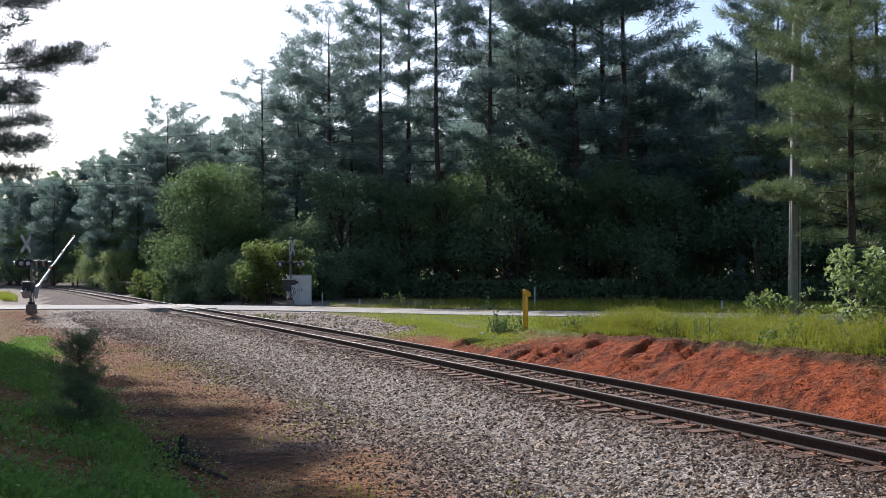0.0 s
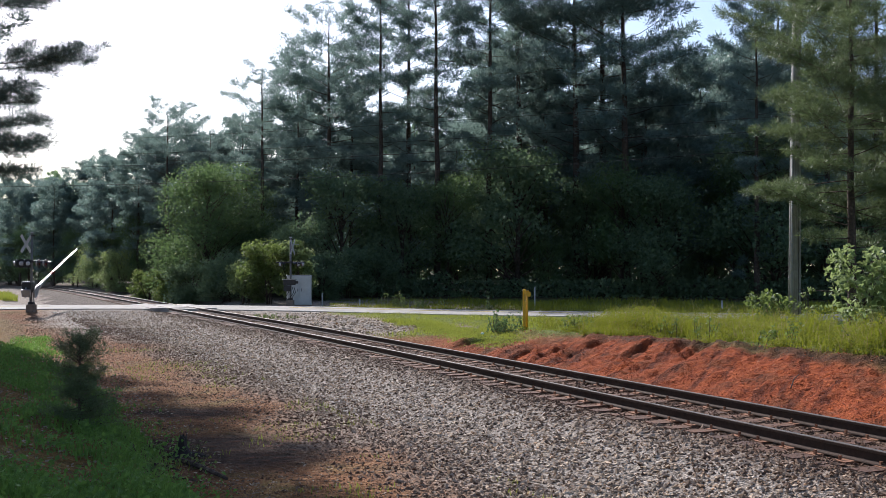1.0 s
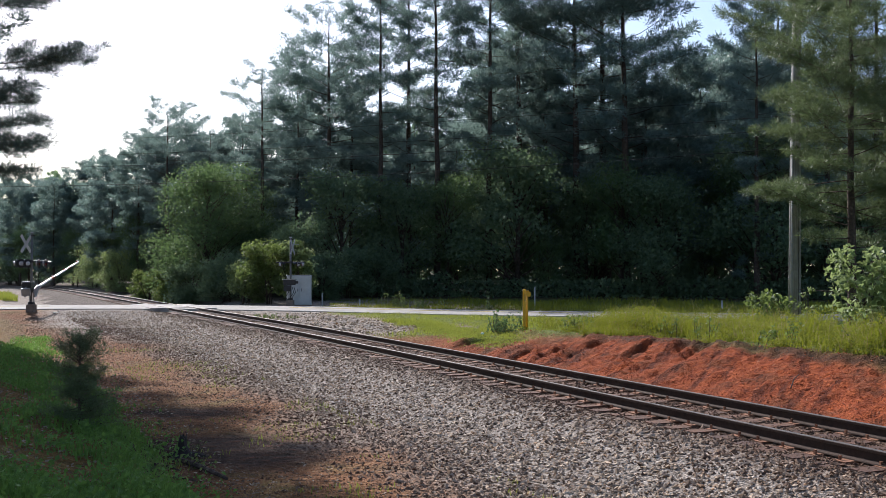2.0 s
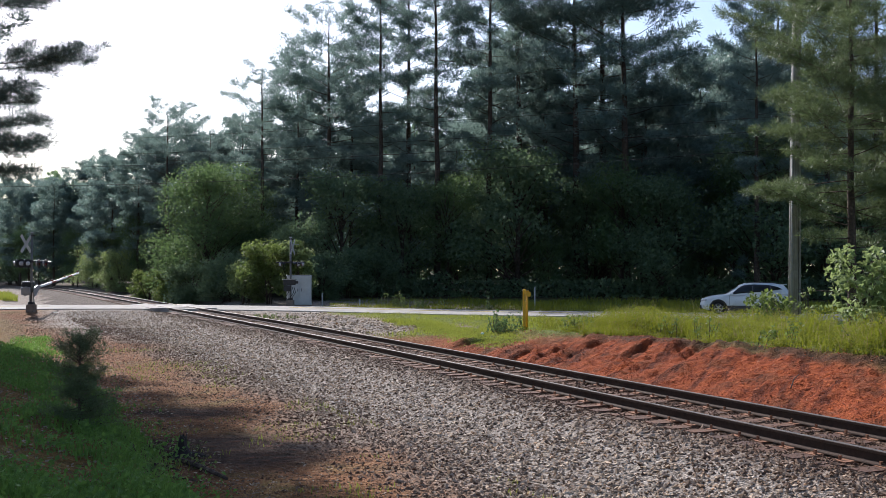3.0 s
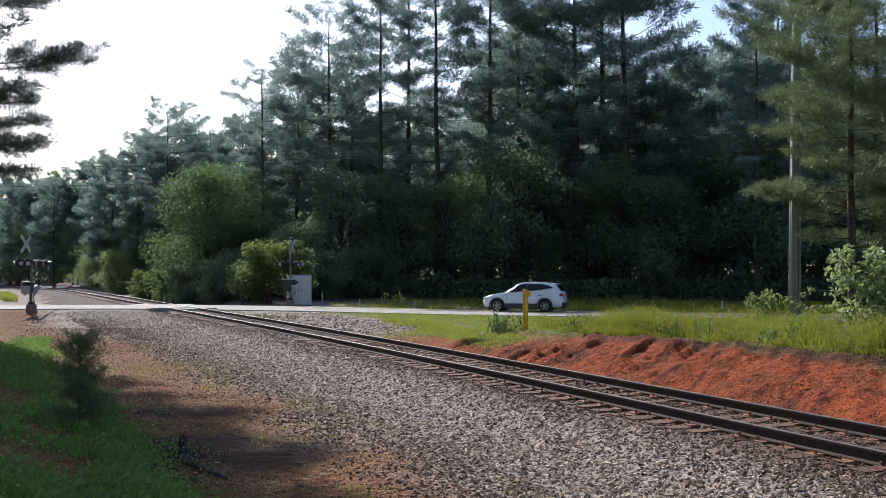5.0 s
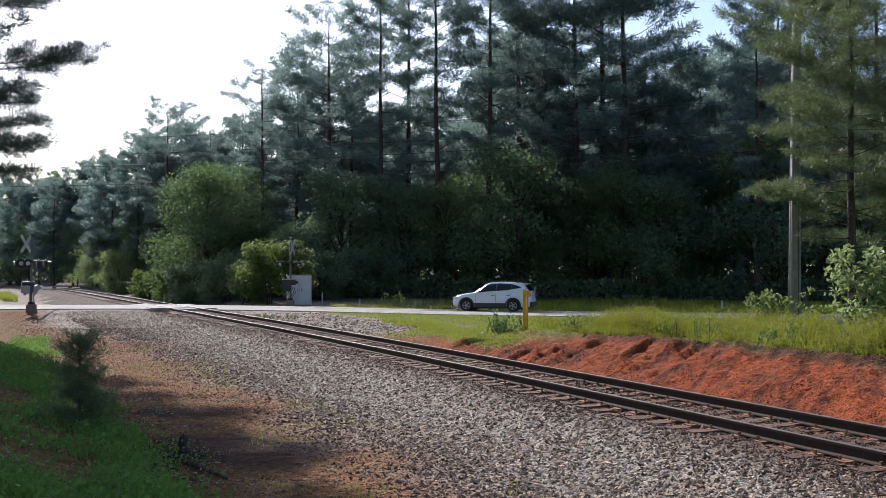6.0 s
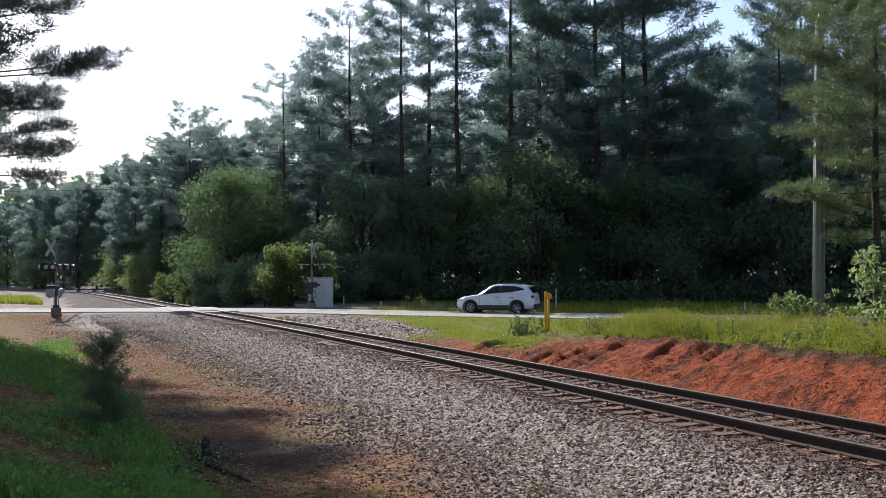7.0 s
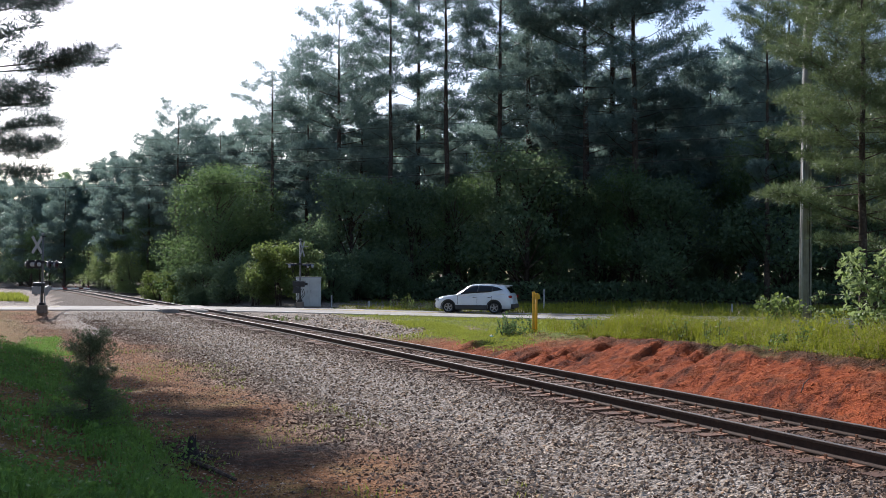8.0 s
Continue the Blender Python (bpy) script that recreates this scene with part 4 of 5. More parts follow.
grass_patch("railside_grass", "bright yellow-green grass beside the far track", 7, 3000, beyond_place, 0.5, 0.05, short_mat)
grass_patch("dirt_weeds", "sparse low weeds on the bare dirt", 6, 8000, weed_place, 0.08, 0.0065, short_mat)


def leafy_weeds():
    """Bushy yellow-green weeds along the crest, leaf by leaf."""
    rng = np.random.default_rng(9)
    xy, hs = tall_place(9500, rng)
    n, k = len(xy), 30
    s = rng.random((n, k, 1)) ** 0.8
    z = land_z(xy[:, 0], xy[:, 1])
    h = (0.72 * hs * (0.6 + 0.5 * rng.random(n)))[:, None, None]
    lean = rng.normal(0, 0.16, (n, 1, 2))
    c = np.concatenate([xy[:, None] + lean * s + rng.normal(0, 0.055, (n, k, 2)), z[:, None, None] + h * s], -1).reshape(-1, 3)
    v, f = leaf_quads(c, 0.044, rng, -0.6)
    tagged(new("leafy_weeds", fast_mesh("leafy_weeds", v, f, grass_mat)), "bushy yellow-green weeds along the bank top", "weeds", kind="stuff")


leafy_weeds()


def ground_cover():
    """Low broad-leaved plants and vines in patches on the shaded bank."""
    rng = np.random.default_rng(19)
    xy, hs = bank_place(12000, rng)
    xy = xy + rng.normal(0, 0.25, xy.shape)
    n, k = len(xy), 9
    z = land_z(xy[:, 0], xy[:, 1])
    r = rng.normal(0, 0.07, (n, k, 2))
    c = np.concatenate([xy[:, None] + r, (z[:, None] + 0.02 + 0.20 * hs[:, None] * rng.random((n, k)))[..., None]], -1).reshape(-1, 3)
    v, f = leaf_quads(c, 0.055, rng, 0.0)
    tagged(new("ground_cover", fast_mesh("ground_cover", v, f, bank_mat)), "low leafy green plants on the shaded bank", "ground cover", kind="stuff")


ground_cover()


def litter_place(count, rng):
    y = 6 + 22 * rng.random(count) ** 1.5
    u = foot_u(y) + 1.2 - 7.5 * rng.random(count)
    x = at_u(u, y)
    keep = (x > -0.55 * y - 1)
    return np.stack([x, y], 1)[keep]


def leaf_litter():
    rng = np.random.default_rng(31)
    xy = litter_place(11000, rng)
    c = np.hstack([xy, (land_z(xy[:, 0], xy[:, 1]) + 0.012 + 0.02 * rng.random(len(xy)))[:, None]])
    v, f = leaf_quads(c, 0.06, rng)
    v = v.reshape(-1, 4, 3)
    v[..., 2] = c[:, None, 2] + 0.35 * (v[..., 2] - c[:, None, 2])
    m = leaf_mat("dead_leaves", (0.05, 0.03, 0.018), (0.13, 0.085, 0.055), (0.30, 0.23, 0.17), 0.7, 0.1)
    tagged(new("leaf_litter", fast_mesh("leaf_litter", v.reshape(-1, 3), f, m)), "brown dead leaves on the shaded bank", "leaf litter", kind="stuff")


leaf_litter()


# ---- level crossing equipment ----
galv = plain("galvanised_steel", (0.42, 0.43, 0.44), 0.5, 0.7, 0.3, 5)
mast_grey = plain("weathered_mast", (0.15, 0.15, 0.15), 0.6, 0.3, 0.3, 5)
dark_steel = plain("weathered_black_steel", (0.028, 0.028, 0.03), 0.55, 0.1, 0.35, 9)
silver_paint = plain("aluminium_paint", (0.30, 0.31, 0.32), 0.5, 0.35, 0.25, 3)
cabinet_paint = plain("pale_grey_cabinet", (0.44, 0.45, 0.44), 0.5, 0.15, 0.25, 1.6)
board_white = plain("weathered_white_board", (0.40, 0.40, 0.39), 0.6, 0, 0.3, 6)
concrete = plain("stained_concrete", (0.20, 0.16, 0.13), 0.9, 0, 0.4, 5)
gloss_black = plain("glossy_black_visor", (0.02, 0.02, 0.022), 0.3, 0, 0.2, 9)
lens_red = plain("unlit_red_lens", (0.16, 0.012, 0.01), 0.2, 0, 0.2)
arm_white = plain("glossy_white_gate_tape", (0.78, 0.78, 0.77), 0.27, 0, 0.1, 8)
arm_red = plain("dark_red_gate_tape", (0.16, 0.012, 0.012), 0.3, 0, 0.2, 8)
cable_black = plain("black_cable", (0.015, 0.015, 0.016), 0.95, 0, 0.2)


def disc(r, t, sides=20, m=None):
    bm = bmesh.new()
    bmesh.ops.create_cone(bm, cap_ends=True, segments=sides, radius1=r, radius2=r, depth=t, matrix=m or Matrix())
    return bm


FACE = Matrix.Rotation(radians(90), 4, "X")


def light_head(x, z, turn, parent):
    """A flashing-light head: back plate, hood and red lens, facing -y before its turn."""
    m = pose(x, 0, z, 0, 0, turn)
    plate = part("light_head", disc(0.255, 0.02, 24, FACE), dark_steel, parent, "black round backing plate with visor")
    plate.matrix_basis = m
    bm = disc(0.12, 0.16, 14, Matrix.Translation((0, 0.08, 0)) @ FACE)
    part("housing", bm, galv, plate)
    part("lens", disc(0.105, 0.02, 18, Matrix.Translation((0, -0.02, 0)) @ FACE), lens_red, plate)
    bm = bmesh.new()
    prev = None
    for i in range(11):
        a = math.pi * (0.02 + 0.96 * i / 10)
        p = [bm.verts.new((math.cos(a) * r, y, math.sin(a) * r)) for r, y in ((0.125, -0.01), (0.13, -0.33 + 0.1 * abs(math.cos(a))), (0.122, -0.33 + 0.1 * abs(math.cos(a))), (0.117, -0.01))]
        if prev:
            for j in range(4):
                bm.faces.new((prev[j], prev[(j + 1) % 4], p[(j + 1) % 4], p[j]))
        prev = p
    part("visor", bm, gloss_black, plate)
    return plate


def crossing_signal(label, at, rz, heads, gate, buck_turn=0):
    s = thing("crossing_signal", label, "crossing signal", at, rz, "crossing signals")
    part("foundation", box((0, 0, 0.17), (0.46, 0.46, 0.55), 0.03), concrete, s, "stained concrete foundation")
    part("mast_base", box((0, 0, 0.52), (0.30, 0.30, 0.16), 0.02), dark_steel, s)
    part("mast", tube([(0, 0, 0.45), (0, 0, 4.55)], 0.063, 12), mast_grey, s, "grey galvanised mast", True)
    part("mast_cap", disc(0.085, 0.07, 12, Matrix.Translation((0, 0, 4.58))), galv, s)
    part("bell", disc(0.12, 0.09, 14, Matrix.Translation((0.05, 0, 4.42))), dark_steel, s)
    part("crossbuck_bracket", tube([(0.0, 0, 4.1), (0.52, 0, 4.1)], 0.018, 6), galv, s)
    for sg in (-1, 1):
        ob = part("crossbuck_board", box((0, 0, 0), (1.22, 0.015, 0.19), 0.004), board_white, s, "weathered white crossbuck board")
        ob.matrix_basis = pose(-0.30 if gate else 0.15, -0.09 - 0.012 * sg, 3.93, 0, 0, buck_turn) @ pose(0, 0, 0, 0, sg * 52, 0)
    part("crossarm", tube([(-0.95, 0, 2.93), (0.95, 0, 2.93)], 0.035, 8), dark_steel, s, "black light crossarm")
    part("crossarm_clamp", box((0, 0, 2.93), (0.2, 0.2, 0.16), 0.015), dark_steel, s)
    for x, turn in heads:
        light_head(x, 2.80, turn, s)
    if gate:
        part("gate_mechanism", box((-0.17, -0.05, 1.42), (0.50, 0.50, 0.60), 0.03), dark_steel, s, "black gate mechanism housing")
        part("mechanism_lid", box((-0.17, -0.05, 1.735), (0.54, 0.54, 0.03), 0.008), silver_paint, s, "pale metal lid")
        for x in (-0.12, 0.12):
            part("support_leg", tube([(x, 0.04, 0.5), (x, 0.04, 1.2)], 0.04, 8), galv, s)
    else:
        part("junction_box", box((-0.05, -0.18, 1.62), (0.78, 0.32, 0.36), 0.03), dark_steel, s, "dark gate mechanism on the mast")
        part("gate_mechanism", box((-0.16, -0.2, 1.22), (0.46, 0.36, 0.4), 0.03), dark_steel, s, "black gate mechanism housing")
        part("mechanism_lid", box((-0.05, -0.18, 1.81), (0.82, 0.36, 0.025), 0.006), silver_paint, s)
        part("counterweight", box((0.28, -0.2, 1.62), (0.5, 0.12, 0.18), 0.02), dark_steel, s)
        for i, dx in enumerate((-0.22, 0.12, 0.24)):
            pts = [(dx, -0.14, 1.3), (dx + 0.12, -0.2, 0.95), (dx - 0.1, -0.18, 0.65), (dx * 0.4, -0.1, 0.4)]
            part("cable", tube(pts, 0.022, 5), cable_black, s)
        part("cable", tube([(-0.28, -0.14, 2.9), (-0.42, -0.16, 2.4), (-0.25, -0.14, 1.9), (-0.05, -0.12, 1.7)], 0.018, 5), cable_black, s)
        part("cable", tube([(-0.45, -0.1, 2.9), (-0.5, -0.16, 2.2), (-0.2, -0.14, 1.7)], 0.018, 5), cable_black, s)
    return s


SIG = (-23.75, 55.5, float(land_z(-23.75, 55.5)) - 0.02)
signal = crossing_signal("level crossing signal with crossbuck, lights and lowering gate", SIG, 0,
                         [(-0.86, 93), (-0.38, 93), (-0.62, 205), (-0.22, 205), (0.42, 93), (0.82, 93)], True, 70)
SIG2 = (-10.05, 63.4, float(land_z(-10.05, 63.4)))
crossing_signal("level crossing signal with black lights beside the grey cabinet", SIG2, 0, [(-0.62, 100), (0.42, -80), (0.72, -80)], False, 78)


def gate_arm(parent):
    """The gate arm, along +y from its pivot: bracket plates, tapered boom, stripes and lamps."""
    bm = bmesh.new()
    add_box(bm, (0.0, 0.16, 0), (0.14, 0.34, 0.16), 0.01)
    arm = part("gate_arm", bm, silver_paint, parent, "long red and white gate arm")
    for x in (-0.46, 0.10):
        bm = bmesh.new()
        pts = [(-0.62, -0.22), (-0.55, 0.10), (-0.1, 0.17), (0.30, 0.10), (0.34, -0.06), (0.0, -0.14), (-0.35, -0.42), (-0.6, -0.40)]
        for dx in (-0.02, 0.02):
            bm.faces.new([bm.verts.new((x + dx, a, b)) for a, b in pts])
        v = list(bm.verts)
        n = len(pts)
        for i in range(n):
            bm.faces.new((v[i], v[(i + 1) % n], v[n + (i + 1) % n], v[n + i]))
        part("side_plate", bm, silver_paint, arm, "silver-painted steel side plate")
    part("counterweight", box((-0.38, -0.58, -0.10), (0.52, 0.10, 0.44), 0.02), silver_paint, arm)
    y, i = 0.3, 0
    while y < 6.4:
        ln = 0.62
        h = 0.125 - 0.008 * y
        part("stripe", box((0, y + ln / 2, 0), (0.075, ln - 0.002, h), 0.006), arm_red if i % 4 == 3 else arm_white, arm, "red stripe" if i % 4 == 3 else "")
        y, i = y + ln, i + 1
    for yy in (2.3, 4.2, 6.3):
        part("arm_lamp", box((0, yy, 0.10), (0.09, 0.12, 0.10), 0.02), dark_steel, arm, "small black lamp")
        part("arm_lamp_lens", disc(0.045, 0.02, 12, Matrix.Translation((0, yy - 0.065, 0.10)) @ FACE), lens_red, arm)
    return arm


arm = gate_arm(signal)


def signal_cabinet():
    x, y = -9.72, 64.9
    z = float(land_z(x, y))
    c = thing("signal_cabinet", "tall pale grey metal signal equipment cabinet", "cabinet", (x, y, z), 12)
    part("plinth", box((0, 0, 0.06), (1.66, 1.26, 0.22), 0.01), concrete, c)
    part("body", box((0, 0, 1.12), (1.6, 1.2, 1.95), 0.02), cabinet_paint, c, "pale grey sheet-metal walls")
    part("roof", box((0, 0, 2.12), (1.70, 1.30, 0.06), 0.012), silver_paint, c)
    for k, sx in enumerate((-0.38, 0.38)):
        d = part("door", box((sx, -0.612, 1.14), (0.70, 0.025, 1.78), 0.006), cabinet_paint, c)
        part("handle", box((sx + (0.25 if k == 0 else -0.25), -0.64, 1.15), (0.03, 0.04, 0.2), 0.006), dark_steel, d)
        for zz in (0.5, 1.8):
            part("hinge", tube([(sx - 0.33 * (1 if k == 0 else -1), -0.63, zz), (sx - 0.33 * (1 if k == 0 else -1), -0.63, zz + 0.12)], 0.014, 6), galv, d)
    for i in range(5):
        part("vent_slat", box((-0.38, -0.63, 1.72 + i * 0.04), (0.34, 0.02, 0.015)), dark_steel, c)
    return c


signal_cabinet()

yellow = plain("yellow_marker_paint", (0.62, 0.33, 0.012), 0.5, 0, 0.2, 4)


def utility_marker():
    x, y = 2.96, 35.0
    z = float(land_z(x, y)) - 0.03
    m = thing("marker_post", "yellow pipeline marker post on the bank edge", "marker post", (x, y, z), 20)
    part("post", box((0, 0, 0.73), (0.115, 0.05, 1.56), 0.012), yellow, m, "flat yellow post")
    part("test_pipe", tube([(0.14, 0.07, -0.1), (0.14, 0.07, 1.34)], 0.045, 10), yellow, m, "yellow pipe behind the post", True)
    part("test_head", box((0.17, 0.07, 1.32), (0.20, 0.12, 0.17), 0.03), yellow, m)
    part("cap", box((0.14, 0.07, 1.43), (0.13, 0.13, 0.05), 0.015), yellow, m)
    part("notice_bar", box((0, -0.028, 1.2), (0.08, 0.006, 0.26)), plain("faded_notice", (0.5, 0.27, 0.02), 0.6), m, "faded notice plate")


utility_marker()


def verge_marker(x, y, h, label, mat):
    z = float(land_z(x, y))
    m = thing("delineator_post", label, "marker post", (x, y, z))
    part("post", box((0, 0, h / 2 - 0.05), (0.09, 0.035, h + 0.1), 0.008), mat, m)
    part("reflector", box((0, -0.022, h - 0.1), (0.07, 0.008, 0.1), 0.002), board_white, m, "pale reflector")


verge_marker(0.0954 * 60.5, 60.5, 1.42, "thin white marker post on the far verge", board_white)
verge_marker(-0.1255 * 66, 66, 0.9, "short grey post beside the cabinet", galv)
verge_marker(-0.0865 * 66, 66, 0.5, "short grey post at the road edge", galv)
verge_marker(0.29 * 58, 58, 0.6, "short weathered stake in the grass", galv)

pole_wood = Mat("weathered_pole", 0.85, 0, 0.2)
pn = pole_wood.noise(3, 4)
pg = pole_wood.node("ShaderNodeMapping")
pole_wood.put(pole_wood.coords(), pg.inputs[0])
pg.inputs["Scale"].default_value = (30, 30, 0.7)
pw = pole_wood.noise(1.0, 3, at=pg.outputs[0])
pole_wood.colour(pole_wood.ramp(pole_wood.math("ADD", pole_wood.math("MULTIPLY", pn, 0.4), pole_wood.math("MULTIPLY", pw, 0.6)), [(0.3, (0.13, 0.12, 0.11)), (0.7, (0.36, 0.35, 0.34))]))
pole_wood.bump(pw, 0.5, 0.02)
pole_grey = plain("grey_plastic_conduit", (0.30, 0.30, 0.29), 0.7, 0, 0.2, 4)
POLE = Vector((0.365 * 45.4, 45.4, 0))


def utility_pole():
    z = float(land_z(POLE.x, POLE.y))
    p = thing("utility_pole", "tall weathered grey utility pole", "utility pole", (POLE.x, POLE.y, z))
    part("pole", tube([(0, 0, -0.5), (0.12, 0, 8), (0.32, 0, 19)], [0.29, 0.24, 0.15], 16), pole_wood.mat, p, "", True)
    part("conduit", tube([(-0.22, -0.19, -0.3), (-0.14, -0.18, 4.0), (-0.06, -0.17, 8.5)], 0.05, 8), pole_grey, p, "grey riser conduit", True)
    part("ground_wire", tube([(0.1, -0.28, -0.2), (0.2, -0.24, 8), (0.36, -0.2, 14)], 0.012, 5), cable_black, p)
    for zz in (7.95, 8.85, 9.5, 10.4):
        part("cable_clamp", box((0.1, -0.26, zz - z), (0.12, 0.12, 0.14), 0.02), dark_steel, p)


utility_pole()


def overhead_cable(z0, z1, sag, r):
    """A cable from the pole, off to the left along the road."""
    a, b = Vector((POLE.x + 0.15, POLE.y - 0.3, z0)), Vector((-46, 66, z1))
    for p, q in ((a, b), (a, Vector((52, 34.5, z0 + 0.2)))):
        pts = [p.lerp(q, t) - Vector((0, 0, 4 * sag * t * (1 - t))) for t in np.linspace(0, 1, 30)]
        c = thing("overhead_cable", "thin black overhead cable along the road", "cable", group="overhead cables")
        part("cable", tube(pts, r, 5), cable_black, c)


for z0, z1, sag, r in ((10.4, 10.6, 0.5, 0.009), (9.5, 9.8, 0.6, 0.010), (8.85, 9.1, 0.6, 0.012), (7.95, 8.0, 0.7, 0.013)):
    overhead_cable(z0, z1, sag, r)


def stump(x, y, seed):
    rng = random.Random(seed)
    s = thing("tree_stump", "charred dark broken stump on the dirt edge", "stump", (x, y, float(land_z(x, y))))
    bm = bmesh.new()
    rings = []
    for i, (r, z) in enumerate(((0.17, -0.08), (0.11, 0.05), (0.075, 0.16), (0.05, 0.26))):
        rings.append([bm.verts.new((math.cos(a) * r * rng.uniform(0.7, 1.25), math.sin(a) * r * rng.uniform(0.7, 1.25), z + (rng.uniform(-0.02, 0.10) if i == 3 else 0))) for a in [k * math.pi / 6 for k in range(12)]])
    for r0, r1 in zip(rings, rings[1:]):
        for k in range(12):
            bm.faces.new((r0[k], r0[(k + 1) % 12], r1[(k + 1) % 12], r1[k]))
    bm.faces.new(rings[-1])
    char = plain("charred_wood", (0.03, 0.022, 0.018), 0.9, 0, 0.5, 20)
    part("trunk_base", bm, char, s, "charred splintered wood")
    for k in range(5):
        a = rng.uniform(0, 6.28)
        part("root", tube([(0.1 * math.cos(a), 0.1 * math.sin(a), 0.03), (0.35 * math.cos(a), 0.35 * math.sin(a), -0.02), (0.6 * math.cos(a + 0.4), 0.6 * math.sin(a + 0.4), -0.12)], [0.05, 0.035, 0.01], 6), char, s)


stump(-3.75, 13.9, 4)


def fallen_branch(pts, r, label):
    b = thing("fallen_branch", label, "branch", (0, 0, 0))
    p = [(x, y, float(land_z(x, y)) + dz) for x, y, dz in pts]
    part("stick", tube(p, [r, r * 0.8, r * 0.5, r * 0.3][:len(p)], 6), bark, b)


fallen_branch([(-3.7, 13.6, 0.02), (-3.2, 12.9, 0.05), (-2.75, 12.3, 0.03)], 0.04, "dark dead branch lying on the dirt edge")
fallen_branch([(7.0, 19.4, 0.0), (7.1, 19.5, 0.16), (7.25, 19.6, 0.26)], 0.014, "bare grey root sticking out of the clay")
fallen_branch([(-6.9, 12.6, 0.03), (-6.2, 12.2, 0.06), (-5.6, 12.1, 0.03)], 0.02, "thin dead stick in the bank grass")


rr = random.Random(21)
for i in range(9):
    yy = 10.6 + 0.5 * i + rr.uniform(-0.2, 0.2)
    xx = float(at_u(foot_u(np.array(yy)) + rr.uniform(-0.25, 0.25), np.array(yy)))
    dx, dy = rr.uniform(0.1, 0.5), rr.uniform(-0.5, 0.2)
    fallen_branch([(xx - dx, yy - dy, 0.02), (xx, yy, 0.06 + rr.uniform(0, 0.06)), (xx + dx, yy + dy, 0.02)], rr.uniform(0.012, 0.03), "bare dark root hanging from the eroded bank edge")


def weed(name, label, seed, x, y, h, stalks, mat):
    rng = np.random.default_rng(seed)
    t = thing(name, label, "weed", (x, y, float(land_z(x, y))))
    bm = bmesh.new()
    cen = []
    for i in range(stalks):
        o = rng.normal(0, 0.12, 2)
        tip = o + rng.normal(0, 0.14, 2)
        hh = h * rng.uniform(0.6, 1.1)
        add_tube(bm, [(o[0], o[1], -0.05), ((o[0] + tip[0]) / 2, (o[1] + tip[1]) / 2, hh * 0.5), (tip[0], tip[1], hh)], [0.008, 0.006, 0.003], 4, False)
        s = rng.random((16, 1)) * 0.85 + 0.15
        cen.append(np.hstack([o + (tip - o) * s, hh * s]) + rng.normal(0, 0.035, (16, 3)))
    part("stem", bm, bark, t)
    v, f = leaf_quads(np.concatenate(cen), 0.085 if h > 0.32 else 0.05, rng)
    part_leaf = new("foliage", fast_mesh("foliage", v, f, mat))
    part_leaf.parent = t


wr = random.Random(8)
for i in range(9):
    weed("tall_weed", "dark leafy weed in front of the marker post", 200 + i, 2.3 + wr.uniform(-0.5, 0.35), 34.9 + wr.uniform(-0.5, 0.5), wr.uniform(0.4, 0.85), 4, leaf_mid)
for i in range(16):
    yy = wr.uniform(21, 34)
    weed("tall_weed", "dark leafy weed among the tall bank grass", 230 + i, float(at_u(np.array(wr.uniform(6.9, 8.2)), np.array(yy))), yy, wr.uniform(0.35, 0.7), 4, leaf_light)
for i in range(12):
    xx = wr.uniform(-4, 3)
    weed("tall_weed", "pale leafy weed on the far road verge", 260 + i, xx, float(road_y(xx)) + wr.uniform(4.2, 6), wr.uniform(0.5, 1.2), 5, wr.choice((leaf_light, leaf_pale)))
for i in range(6):
    weed("small_weed", "small green weed at the gravel edge by the crossing", 280 + i, -9.2 + wr.uniform(-0.6, 1.6), 51.5 + wr.uniform(-0.5, 0.5), wr.uniform(0.15, 0.4), 5, leaf_light)
for i in range(14):
    yy = wr.uniform(10.2, 17)
    weed("small_weed", "fresh green weed at the foot of the shaded bank", 300 + i, float(at_u(foot_u(np.array(yy)) + wr.uniform(-1.2, 1.3), np.array(yy))), yy, wr.uniform(0.08, 0.2), 3, leaf_light)


def litter_scrap(x, y, s, colour, label, seed):
    rng = random.Random(seed)
    t = thing("litter_scrap", label, "litter", (x, y, float(land_z(x, y))))
    bm = bmesh.new()
    g = [[bm.verts.new((s * (i - 1.5) / 3 + rng.uniform(-0.02, 0.02), s * (j - 1.5) / 3, 0.04 + rng.uniform(0, 0.07))) for j in range(4)] for i in range(4)]
    for i in range(3):
        for j in range(3):
            bm.faces.new((g[i][j], g[i + 1][j], g[i + 1][j + 1], g[i][j + 1]))
    bmesh.ops.solidify(bm, geom=bm.faces[:], thickness=0.008)
    part("wrapper", bm, plain("scrap_paper", colour, 0.6, 0, 0.2, 9), t)


litter_scrap(-22.1, 54.9, 0.22, (0.75, 0.74, 0.72), "white crumpled paper scrap on the gravel", 1)
litter_scrap(1.45, 35.2, 0.12, (0.72, 0.72, 0.7), "white crumpled paper scrap in the grass", 2)
litter_scrap(1.40, 34.4, 0.10, (0.12, 0.35, 0.5), "small blue wrapper at the bank edge", 3)


